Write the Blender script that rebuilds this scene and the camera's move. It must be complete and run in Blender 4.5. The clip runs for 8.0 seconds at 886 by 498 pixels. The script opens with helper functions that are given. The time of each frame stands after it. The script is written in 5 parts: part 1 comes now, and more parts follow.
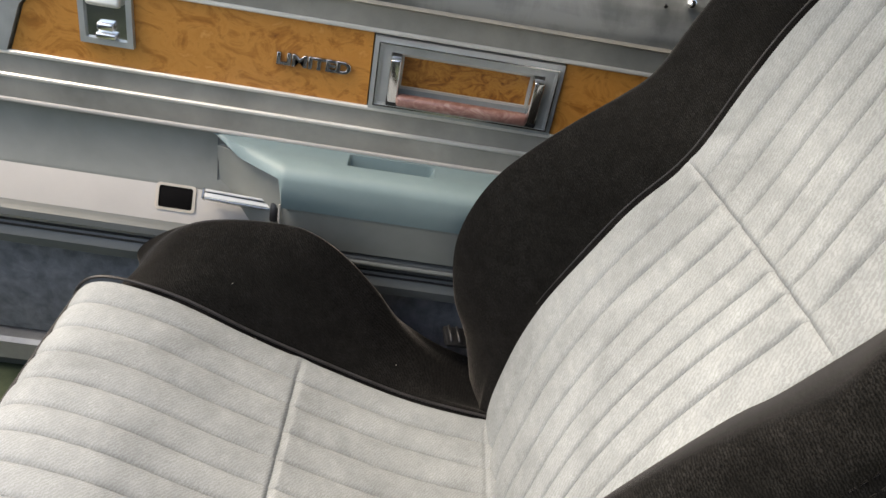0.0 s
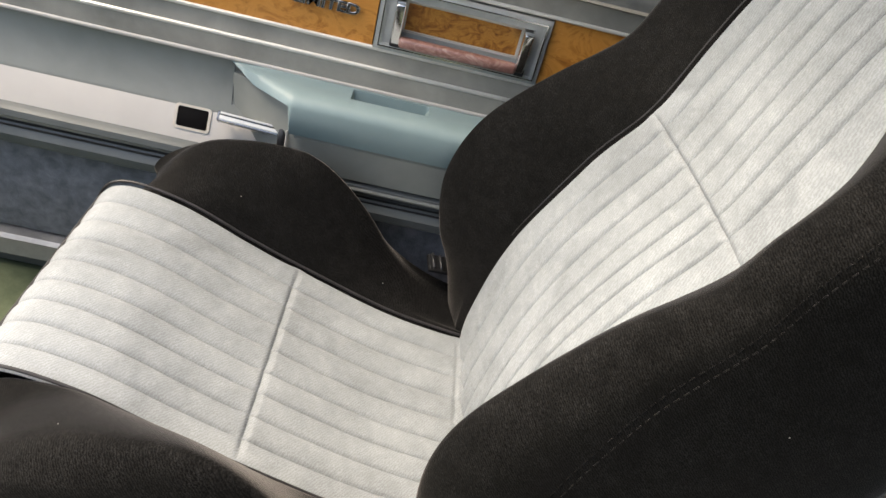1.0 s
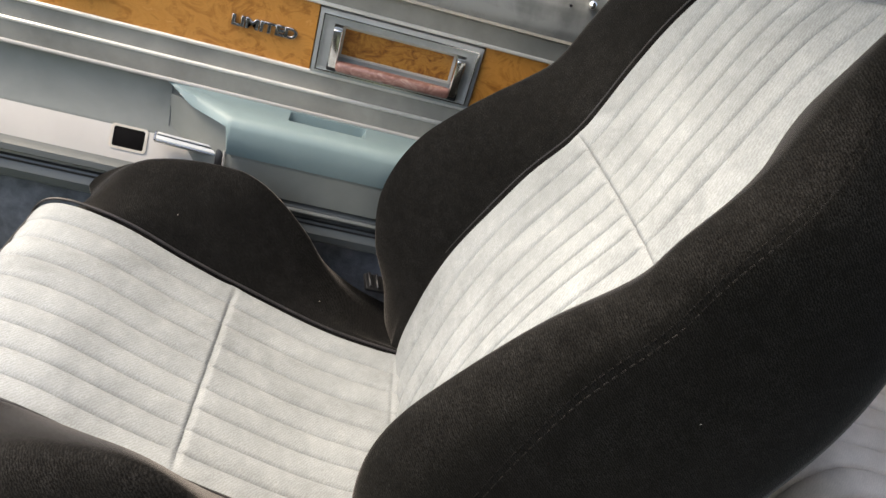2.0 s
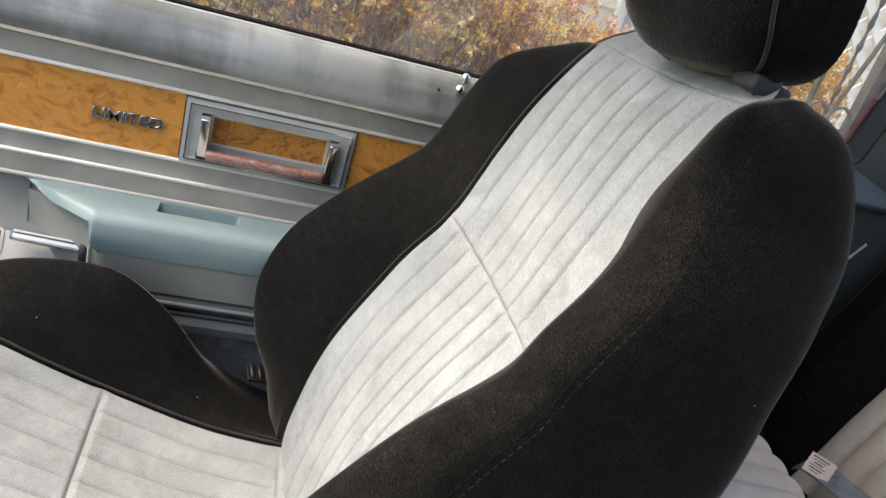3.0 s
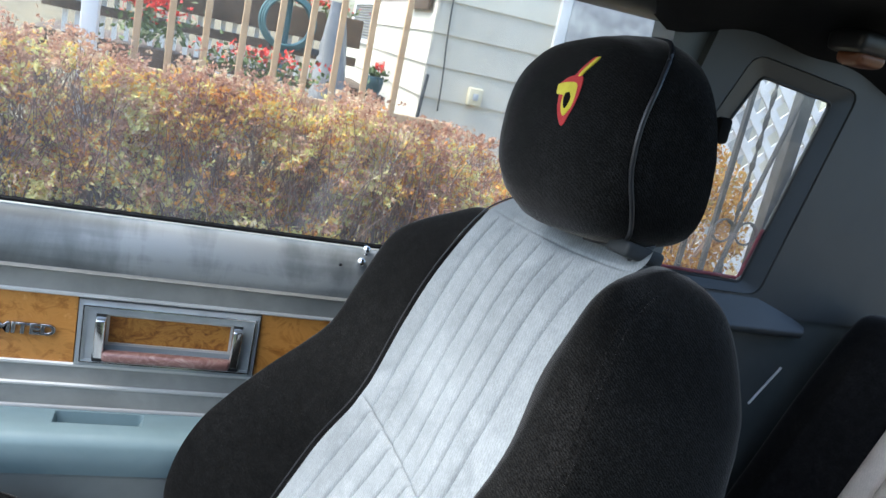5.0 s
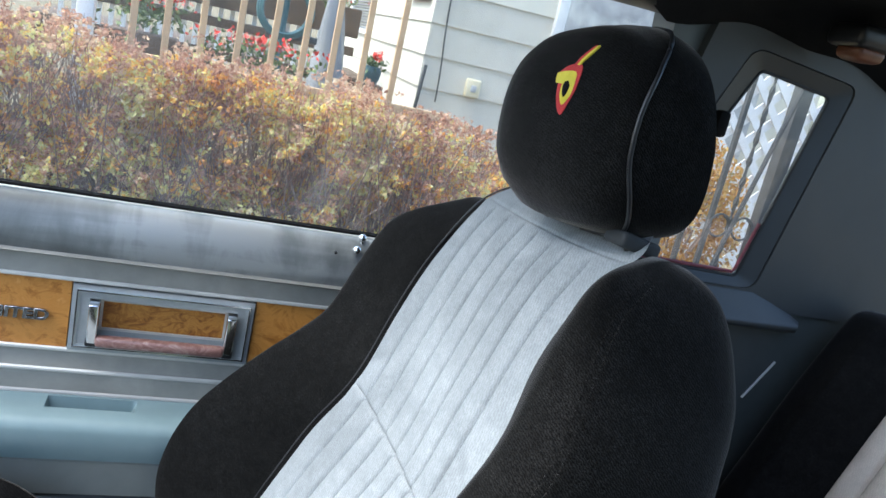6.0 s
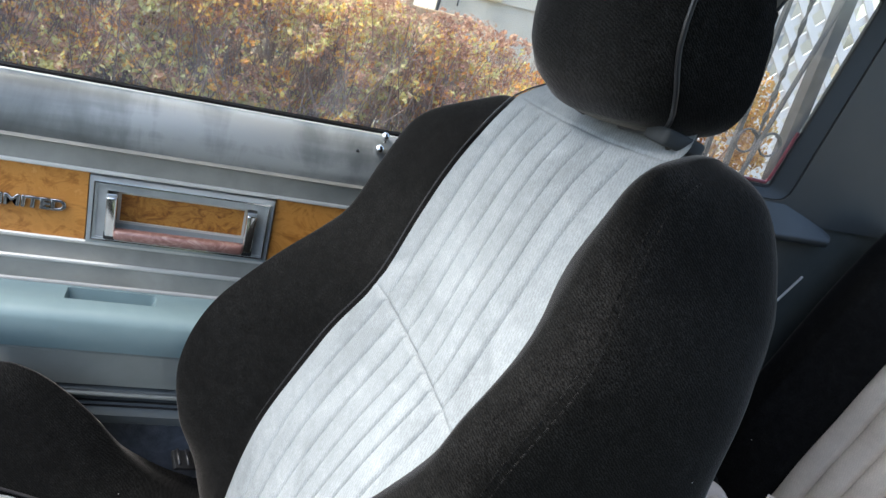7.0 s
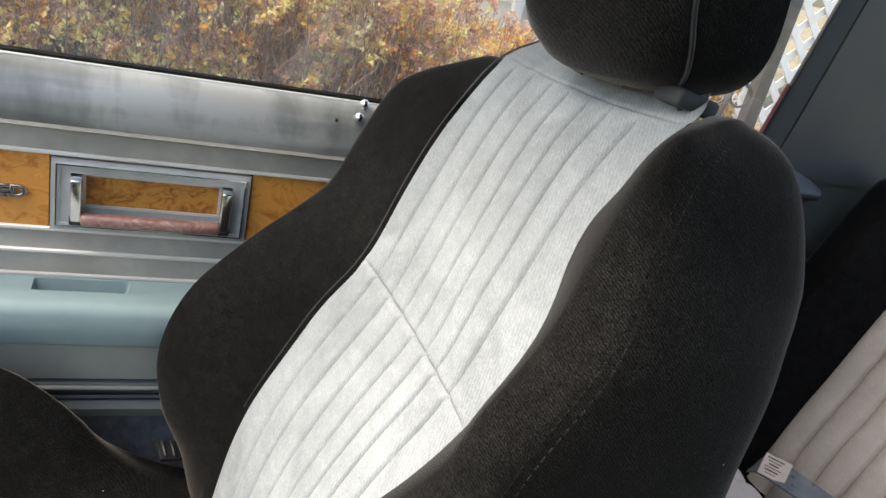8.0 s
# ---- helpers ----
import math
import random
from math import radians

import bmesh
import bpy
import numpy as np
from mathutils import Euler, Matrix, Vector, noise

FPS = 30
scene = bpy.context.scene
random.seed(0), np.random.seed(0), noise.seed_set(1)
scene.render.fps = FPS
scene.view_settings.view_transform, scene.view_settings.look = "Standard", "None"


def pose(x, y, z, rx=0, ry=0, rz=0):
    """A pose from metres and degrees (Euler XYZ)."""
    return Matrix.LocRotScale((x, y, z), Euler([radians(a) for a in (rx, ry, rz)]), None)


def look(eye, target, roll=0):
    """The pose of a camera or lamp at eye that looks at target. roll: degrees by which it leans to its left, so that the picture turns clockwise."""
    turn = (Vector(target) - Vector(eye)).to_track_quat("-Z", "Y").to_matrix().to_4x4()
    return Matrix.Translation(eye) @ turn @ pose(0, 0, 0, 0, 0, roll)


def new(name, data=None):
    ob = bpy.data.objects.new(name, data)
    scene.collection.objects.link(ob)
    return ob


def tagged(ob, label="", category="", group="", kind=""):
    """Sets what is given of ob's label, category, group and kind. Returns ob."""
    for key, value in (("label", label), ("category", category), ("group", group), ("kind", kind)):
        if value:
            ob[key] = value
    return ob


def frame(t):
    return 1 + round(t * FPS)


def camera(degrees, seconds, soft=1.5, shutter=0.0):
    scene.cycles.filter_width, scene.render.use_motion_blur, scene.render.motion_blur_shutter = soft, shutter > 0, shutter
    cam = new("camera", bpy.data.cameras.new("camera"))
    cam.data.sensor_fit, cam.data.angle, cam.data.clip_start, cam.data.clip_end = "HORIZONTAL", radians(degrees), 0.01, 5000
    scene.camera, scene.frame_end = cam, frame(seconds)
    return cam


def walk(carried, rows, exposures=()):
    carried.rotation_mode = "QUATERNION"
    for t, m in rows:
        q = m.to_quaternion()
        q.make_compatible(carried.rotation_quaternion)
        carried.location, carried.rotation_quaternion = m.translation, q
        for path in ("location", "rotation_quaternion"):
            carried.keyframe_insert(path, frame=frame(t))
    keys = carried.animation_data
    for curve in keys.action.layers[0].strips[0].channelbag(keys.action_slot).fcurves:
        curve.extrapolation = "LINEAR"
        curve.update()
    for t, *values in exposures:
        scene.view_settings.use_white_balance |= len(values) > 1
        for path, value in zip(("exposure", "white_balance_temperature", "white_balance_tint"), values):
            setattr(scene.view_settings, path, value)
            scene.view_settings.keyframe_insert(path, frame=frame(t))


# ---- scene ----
from mathutils.bvhtree import BVHTree

cam = camera(59.6, 8.0)
PATH = [
    (0, (0.046, -0.901, 0.997), (0.195, 0.77, -0.091), 11.0),
    (0.5, (0.049, -0.974, 1.005), (0.21, 0.645, -0.158), 15.1),
    (1, (0.055, -1.017, 1.02), (0.237, 0.605, -0.136), 15.8),
    (1.2, (0.058, -1.03, 1.024), (0.249, 0.595, -0.122), 16.7),
    (2.3, (0.064, -1.058, 1.015), (0.443, 0.644, 0.038), 17.8),
    (2.5, (0.071, -1.055, 1.02), (0.494, 0.664, 0.089), 17.7),
    (3, (0.084, -1.04, 1.046), (0.615, 0.696, 0.206), 17.8),
    (3.5, (0.096, -1.03, 1.059), (0.686, 0.733, 0.322), 17.0),
    (4, (0.107, -1.027, 1.079), (0.711, 0.774, 0.453), 14.8),
    (4.5, (0.118, -1.024, 1.091), (0.733, 0.808, 0.576), 12.7),
    (4.7, (0.121, -1.023, 1.095), (0.739, 0.815, 0.607), 12.3),
    (5.8, (0.127, -1.02, 1.095), (0.759, 0.816, 0.616), 12.7),
    (6, (0.125, -1.02, 1.091), (0.757, 0.81, 0.589), 13.2),
    (6.5, (0.124, -1.02, 1.081), (0.746, 0.787, 0.492), 14.0),
    (7, (0.125, -0.997, 1.067), (0.749, 0.761, 0.347), 14.9),
    (7.5, (0.12, -0.984, 1.052), (0.744, 0.734, 0.239), 15.7),
    (8, (0.113, -0.947, 1.057), (0.824, 0.747, 0.265), 13.7),
]
EXPOSURES = [
    (0, 1.54, 7850, 9),
    (1.2, 1.78, 7850, 9),
    (2.5, 1.87, 7950, 9),
    (3.5, 1.87, 7250, 8),
    (4.0, 1.84, 6950, 8),
    (4.5, 1.81, 6350, 6),
    (6, 1.81, 6050, 4),
    (7, 1.85, 6450, 5),
    (7.5, 1.88, 6850, 6),
    (8, 1.91, 7400, 8),
]
walk(cam, [(t, look(eye, target, roll)) for t, eye, target, roll in PATH], EXPOSURES)

# ---- light ----
world = bpy.data.worlds.new("overcast_sky")
scene.world = world
world.use_nodes = True
wn = world.node_tree
sky = wn.nodes.new("ShaderNodeTexSky")
sky.sky_type, sky.sun_disc = "NISHITA", False
sky.sun_elevation, sky.sun_rotation = radians(59), radians(277)
sky.air_density, sky.dust_density = 1.0, 3.0
wn.links.new(sky.outputs["Color"], wn.nodes["Background"].inputs["Color"])
wn.nodes["Background"].inputs["Strength"].default_value = 0.162

sun_data = bpy.data.lights.new("sun", "SUN")
sun_data.energy, sun_data.angle, sun_data.color = 1.5, radians(40), (1.0, 0.97, 0.93)
sun = new("sun", sun_data)
sun.matrix_world = look((-5.6, 0.7, 9.5), (0, 0, 0.6))

# ---- materials ----


def material(name):
    m = bpy.data.materials.new(name)
    m.use_nodes = True
    return m, m.node_tree, m.node_tree.nodes["Principled BSDF"]


def node(tree, kind, **inputs):
    n = tree.nodes.new(kind)
    for key, value in inputs.items():
        n.inputs[key.replace("_", " ")].default_value = value
    return n


def coords(tree, scale=(1, 1, 1), turn=(0, 0, 0)):
    c = tree.nodes.new("ShaderNodeTexCoord")
    mp = tree.nodes.new("ShaderNodeMapping")
    mp.inputs["Scale"].default_value = scale
    mp.inputs["Rotation"].default_value = [radians(a) for a in turn]
    tree.links.new(c.outputs["Object"], mp.inputs["Vector"])
    return mp.outputs["Vector"]


def ramp(tree, source, stops):
    r = tree.nodes.new("ShaderNodeValToRGB")
    while len(r.color_ramp.elements) < len(stops):
        r.color_ramp.elements.new(0.5)
    for e, (at, colour) in zip(r.color_ramp.elements, stops):
        e.position, e.color = at, (*colour, 1)
    tree.links.new(source, r.inputs["Fac"])
    return r.outputs["Color"]


def noise_tex(tree, vector, scale, detail=4.0, rough=0.55, distortion=0.0):
    n = node(tree, "ShaderNodeTexNoise", Scale=scale, Detail=detail, Roughness=rough, Distortion=distortion)
    tree.links.new(vector, n.inputs["Vector"])
    return n.outputs["Fac"]


def bump(tree, bsdf, height, strength, distance=0.001, after=None):
    b = node(tree, "ShaderNodeBump", Strength=strength, Distance=distance)
    tree.links.new(height, b.inputs["Height"])
    if after is not None:
        tree.links.new(after, b.inputs["Normal"])
    tree.links.new(b.outputs["Normal"], bsdf.inputs["Normal"])
    return b.outputs["Normal"]


def mottled(name, dark, light, rough=0.5, scale=6.0, grain=300.0, grain_strength=0.15, metal=0.0, rough_span=0.1, spec=0.5, low=0.3, high=0.7):
    """A surface whose colour drifts between two tones, with a fine grain in relief."""
    m, t, b = material(name)
    v = coords(t)
    big = noise_tex(t, v, scale, 5, 0.6, 0.3)
    t.links.new(ramp(t, big, [(low, dark), (high, light)]), b.inputs["Base Color"])
    fine = noise_tex(t, v, grain, 2)
    bump(t, b, fine, grain_strength)
    rr = node(t, "ShaderNodeMapRange")
    rr.inputs["To Min"].default_value, rr.inputs["To Max"].default_value = rough - rough_span, rough + rough_span
    t.links.new(noise_tex(t, v, scale * 3, 4), rr.inputs["Value"])
    t.links.new(rr.outputs["Result"], b.inputs["Roughness"])
    b.inputs["Metallic"].default_value = metal
    b.inputs["Specular IOR Level"].default_value = spec
    return m


def velour(name, dark, light, sheen, turn, thread=520.0, relief=0.5, dust=None, contrast=(0.94, 1.04), sheen_tint=(1, 1, 1), lint=0.0, nap_span=(0.5, 0.9)):
    """A brushed twill velour: nap patches at three sizes, an uneven diagonal thread, dust and loose lint."""
    m, t, b = material(name)
    v = coords(t)

    def mathn(op, a, c, d=None):
        n = t.nodes.new("ShaderNodeMath")
        n.operation = op
        for k, value in enumerate((a, c, d)):
            if value is None:
                continue
            if isinstance(value, (int, float)):
                n.inputs[k].default_value = value
            else:
                t.links.new(value, n.inputs[k])
        return n.outputs[0]

    def mix(colour, fac, other):
        n = t.nodes.new("ShaderNodeMix")
        n.data_type = "RGBA"
        t.links.new(fac, n.inputs["Factor"])
        t.links.new(colour, n.inputs["A"])
        n.inputs["B"].default_value = (*other, 1)
        return n.outputs["Result"]

    nap = noise_tex(t, v, 8, 5, 0.62, 0.8)
    nap2 = noise_tex(t, coords(t, (1, 1.0, 2.2)), 30, 5, 0.65, 0.4)
    mixed = mathn("MULTIPLY_ADD", nap2, 0.5, nap)
    colour = ramp(t, mixed, [(nap_span[0], dark), (nap_span[1], light)])
    if dust:
        specks = noise_tex(t, v, 430, 3, 0.75)
        patch = noise_tex(t, v, 13, 4, 0.6, 0.5)
        far = node(t, "ShaderNodeMapRange")
        far.inputs["From Min"].default_value, far.inputs["From Max"].default_value = 0.30, 0.92
        t.links.new(specks, far.inputs["Value"])
        some = node(t, "ShaderNodeMapRange")
        some.inputs["From Min"].default_value, some.inputs["From Max"].default_value = 0.38, 0.66
        some.inputs["To Min"].default_value, some.inputs["To Max"].default_value = 0.5, 0.95
        t.links.new(patch, some.inputs["Value"])
        colour = mix(colour, mathn("MULTIPLY", far.outputs["Result"], some.outputs["Result"]), dust)
    w = node(t, "ShaderNodeTexWave", Scale=thread / 6.28, Distortion=8.0, Detail=2.5)
    w.inputs["Detail Scale"].default_value = 2.2
    w.inputs["Detail Roughness"].default_value = 0.7
    w.wave_type, w.bands_direction = "BANDS", "X"
    t.links.new(coords(t, (1, 1, 1), turn), w.inputs["Vector"])
    faint = noise_tex(t, v, 70, 3, 0.6)
    weave = node(t, "ShaderNodeMapRange")
    weave.inputs["To Min"].default_value, weave.inputs["To Max"].default_value = contrast
    t.links.new(mathn("MULTIPLY", w.outputs["Fac"], mathn("MULTIPLY", faint, 2.0)), weave.inputs["Value"])
    weave.clamp = False
    tint = t.nodes.new("ShaderNodeVectorMath")
    tint.operation = "SCALE"
    t.links.new(colour, tint.inputs[0])
    t.links.new(weave.outputs["Result"], tint.inputs["Scale"])
    colour = tint.outputs["Vector"]
    if lint:
        cells = node(t, "ShaderNodeTexVoronoi", Scale=48.0)
        t.links.new(v, cells.inputs["Vector"])
        sep = t.nodes.new("ShaderNodeSeparateColor")
        t.links.new(cells.outputs["Color"], sep.inputs[0])
        near = mathn("LESS_THAN", cells.outputs["Distance"], 0.03)
        chosen = mathn("GREATER_THAN", sep.outputs[0], 1.0 - lint)
        colour = mix(colour, mathn("MULTIPLY", near, chosen), (0.5, 0.48, 0.45))
    t.links.new(colour, b.inputs["Base Color"])
    first = bump(t, b, w.outputs["Fac"], relief, 0.0006)
    bump(t, b, noise_tex(t, v, 620, 2), 0.12, 0.0006, first)
    b.inputs["Roughness"].default_value = 0.95
    b.inputs["Specular IOR Level"].default_value = 0.12
    b.inputs["Sheen Weight"].default_value = sheen
    b.inputs["Sheen Roughness"].default_value = 0.3
    b.inputs["Sheen Tint"].default_value = (*sheen_tint, 1)
    return m


VELOUR_GREY = velour("grey_velour", (0.201, 0.217, 0.227), (0.279, 0.299, 0.311), 0.06, (0, 0, 35), 700.0, 0.2, None, (0.86, 1.09), (1, 1, 1), 0.0, (0.54, 0.92))
VELOUR_BLACK = velour("black_velour", (0.0006, 0.0006, 0.0006), (0.0034, 0.0032, 0.0030), 0.20, (25, 40, 20), 1050.0, 0.22, (0.0195, 0.0187, 0.0181), (0.30, 1.9), (1.0, 0.93, 0.88), 0.10, (0.55, 0.95))
# Paler, warmer copy of the grey velour; the rear's light is put into its colour.
VELOUR_REAR_LIT = velour("lit_rear_grey_velour", (0.51, 0.45, 0.39), (0.64, 0.57, 0.50), 0.12, (0, 0, 35), 760.0, 0.3)
CORD_BLACK = mottled("black_cord", (0.012, 0.011, 0.012), (0.03, 0.028, 0.03), 0.5, 40, 900, 0.2)
CORD_GREY = mottled("grey_cord", (0.014, 0.014, 0.016), (0.028, 0.028, 0.031), 0.4, 40, 900, 0.1)
VINYL_BLUE = mottled("blue_grey_vinyl", (0.150, 0.214, 0.222), (0.225, 0.300, 0.306), 0.42, 5, 700, 0.12)
VINYL_GREY = mottled("grey_vinyl", (0.188, 0.198, 0.182), (0.264, 0.272, 0.250), 0.5, 7, 700, 0.15)
VINYL_DARK = mottled("dark_grey_vinyl", (0.083, 0.094, 0.094), (0.121, 0.132, 0.132), 0.5, 7, 700, 0.15)
VINYL_LIGHT = mottled("light_grey_vinyl", (0.4008, 0.3817, 0.3574), (0.5047, 0.4807, 0.4452), 0.5, 4, 700, 0.12)
VINYL_MAUVE = mottled("worn_grey_vinyl", (0.2285, 0.2199, 0.1944), (0.3615, 0.3422, 0.2997), 0.42, 14, 700, 0.15)
VINYL_SLATE = mottled("slate_vinyl", (0.036, 0.041, 0.040), (0.058, 0.064, 0.062), 0.5, 7, 700, 0.15)
TRIM_SLATE = mottled("slate_plastic", (0.0265, 0.0290, 0.0295), (0.0370, 0.0402, 0.0410), 0.5, 5, 800, 0.2)
PLASTIC_BLACK = mottled("black_plastic", (0.008, 0.008, 0.009), (0.02, 0.02, 0.021), 0.4, 15, 600, 0.1)
# Near-black for black parts, and for shade put into flat recesses and grooves.
BLACK_AND_SHADE = mottled("black_and_recess_shade", (0.002, 0.002, 0.002), (0.005, 0.004, 0.004), 0.7, 30, 400, 0.1, spec=0.1)
RUBBER = mottled("black_rubber", (0.008, 0.008, 0.008), (0.016, 0.016, 0.016), 0.6, 30, 400, 0.2)
HEADLINER = mottled("black_headliner_cloth", (0.0033, 0.0033, 0.0039), (0.0099, 0.0099, 0.0110), 0.9, 8, 300, 0.5, spec=0.15)
CARPET = mottled("blue_grey_carpet", (0.1386, 0.1474, 0.1661), (0.2640, 0.2750, 0.3014), 0.95, 45, 420, 1.0, spec=0.1)
FLOOR_GREEN = mottled("green_floor_mat", (0.035, 0.05, 0.03), (0.12, 0.145, 0.09), 0.8, 9, 250, 0.6, spec=0.2)
CHROME = mottled("chrome", (0.80, 0.80, 0.81), (0.9, 0.9, 0.9), 0.17, 60, 200, 0.02, 1.0, 0.05)
BRUSHED = mottled("brushed_bezel", (0.4079, 0.4222, 0.4118), (0.5438, 0.5555, 0.5386), 0.34, 20, 300, 0.05, 0.45)
ALUMINIUM = mottled("sill_aluminium", (0.30, 0.30, 0.295), (0.42, 0.42, 0.41), 0.45, 25, 200, 0.1, 0.5)
BEAD = mottled("pale_bead", (0.6231, 0.6050, 0.5538), (0.8158, 0.7920, 0.7315), 0.3, 8, 300, 0.02, 0.35, 0.03)
GOLD = mottled("pale_gold_bezel", (0.55, 0.46, 0.36), (0.68, 0.58, 0.46), 0.35, 40, 200, 0.05, 0.5)
DARK_CHROME = mottled("dark_chrome", (0.34, 0.34, 0.345), (0.50, 0.50, 0.50), 0.22, 60, 200, 0.02, 1.0, 0.05)
RED_THREAD = mottled("red_thread", (0.42, 0.015, 0.02), (0.55, 0.03, 0.03), 0.7, 60, 900, 0.6)
YELLOW_THREAD = mottled("yellow_thread", (0.62, 0.52, 0.03), (0.75, 0.64, 0.06), 0.7, 60, 900, 0.6)
PICKET_WOOD = mottled("picket_wood", (0.50, 0.33, 0.18), (0.66, 0.46, 0.27), 0.7, 9, 120, 0.3)
WEATHERED = mottled("weathered_white_paint", (0.60, 0.59, 0.60), (0.76, 0.75, 0.75), 0.6, 9, 150, 0.2)
WHITE_PAINT = mottled("white_paint", (0.66, 0.67, 0.68), (0.8, 0.8, 0.8), 0.55, 7, 150, 0.15)
SIDING = mottled("cream_siding", (0.565, 0.53, 0.44), (0.65, 0.61, 0.52), 0.6, 3, 90, 0.1)
WALL_GREY = mottled("grey_render", (0.25, 0.26, 0.27), (0.55, 0.55, 0.55), 0.8, 6, 60, 0.4)
CABLE = mottled("dark_cable", (0.05, 0.05, 0.05), (0.09, 0.09, 0.085), 0.6, 20, 100, 0.1)
BOX_CREAM = mottled("cream_plastic", (0.68, 0.60, 0.40), (0.78, 0.70, 0.5), 0.5, 12, 100, 0.05)
IRON = mottled("grey_iron", (0.0245, 0.0259, 0.0294), (0.0525, 0.0546, 0.0595), 0.6, 20, 120, 0.3)
BROWN_WOOD = mottled("brown_stained_wood", (0.06, 0.035, 0.02), (0.13, 0.085, 0.05), 0.7, 12, 80, 0.3)
TEAL_HOSE = mottled("teal_hose", (0.05, 0.13, 0.14), (0.10, 0.20, 0.21), 0.45, 20, 100, 0.1)
SHEET_GREY = mottled("grey_plastic_sheet", (0.17, 0.175, 0.185), (0.30, 0.305, 0.315), 0.4, 6, 50, 0.3)
FLOWER_RED = mottled("red_petals", (0.62, 0.02, 0.015), (0.8, 0.06, 0.03), 0.6, 20, 100, 0.1)
LEAF_GREEN = mottled("garden_leaves", (0.06, 0.10, 0.02), (0.14, 0.18, 0.05), 0.6, 25, 100, 0.1)
POT_TEAL = mottled("teal_pot", (0.02, 0.06, 0.07), (0.05, 0.11, 0.12), 0.3, 10, 100, 0.05)
BELT_WEB = mottled("slate_belt_webbing", (0.13, 0.145, 0.165), (0.24, 0.255, 0.28), 0.3, 25, 500, 0.2)
TAG_PAPER = mottled("aged_paper_tag", (0.55, 0.46, 0.38), (0.72, 0.62, 0.53), 0.7, 30, 300, 0.1)
INK = mottled("brown_ink", (0.09, 0.07, 0.06), (0.16, 0.12, 0.1), 0.7, 50, 300, 0.05)
TWIG = mottled("hedge_twigs", (0.13, 0.085, 0.07), (0.30, 0.21, 0.17), 0.85, 30, 200, 0.3)
SLEEVE_GREY = mottled("sleeve_grey_plastic", (0.018, 0.020, 0.021), (0.032, 0.035, 0.037), 0.75, 20, 500, 0.1)
RED_STRIP = mottled("dark_red_plastic", (0.10, 0.012, 0.02), (0.22, 0.03, 0.05), 0.4, 40, 300, 0.1)
LENS_BROWN = mottled("brown_shelf_box", (0.0960, 0.0300, 0.0120), (0.1800, 0.0660, 0.0300), 0.4, 18, 100, 0.1)


def burl(name, stops, scale=16.0):
    """Polished burl veneer: swirled figure under a clear coat."""
    m, t, b = material(name)
    v = coords(t, (1.0, 1.0, 1.35), (0, 12, 0))
    figure = noise_tex(t, v, scale, 8, 0.66, 2.3)
    t.links.new(ramp(t, figure, stops), b.inputs["Base Color"])
    b.inputs["Roughness"].default_value = 0.38
    b.inputs["Coat Weight"].default_value = 0.35
    b.inputs["Coat Roughness"].default_value = 0.12
    bump(t, b, noise_tex(t, v, 130, 3), 0.06)
    return m


BURL = burl("burl_veneer", [(0.28, (0.24, 0.082, 0.016)), (0.40, (0.43, 0.165, 0.030)), (0.52, (0.60, 0.262, 0.058)), (0.62, (0.55, 0.225, 0.045)), (0.76, (0.76, 0.40, 0.13))], 17.0)
BURL_DEEP = burl("deep_burl_veneer", [(0.30, (0.13, 0.042, 0.009)), (0.44, (0.34, 0.128, 0.022)), (0.56, (0.53, 0.24, 0.048)), (0.66, (0.40, 0.16, 0.03)), (0.78, (0.66, 0.37, 0.11))], 34.0)
BURL_PINK = burl("pink_marbled_veneer", [(0.32, (0.17, 0.075, 0.06)), (0.5, (0.29, 0.15, 0.125)), (0.7, (0.46, 0.33, 0.28))], 40.0)


def brushed_paint():
    """Worn silver paint on the curved ledge: cloudy smears that run down it, rubbed along its length."""
    m, t, b = material("worn_silver_paint")
    along = noise_tex(t, coords(t, (0.5, 2, 5)), 3.2, 5, 0.55, 0.1)
    smear = noise_tex(t, coords(t, (2.6, 0.6, 1.0)), 4.5, 6, 0.60, 0.5)
    both = t.nodes.new("ShaderNodeMath")
    both.operation = "MULTIPLY_ADD"
    t.links.new(smear, both.inputs[0])
    both.inputs[1].default_value = 0.75
    t.links.new(along, both.inputs[2])
    t.links.new(ramp(t, both.outputs[0], [(0.70, (0.118, 0.122, 0.116)), (0.86, (0.200, 0.206, 0.198)), (0.99, (0.33, 0.332, 0.318))]), b.inputs["Base Color"])
    b.inputs["Metallic"].default_value = 0.35
    b.inputs["Roughness"].default_value = 0.42
    bump(t, b, noise_tex(t, coords(t), 500, 2), 0.08)
    return m


SILVER = brushed_paint()


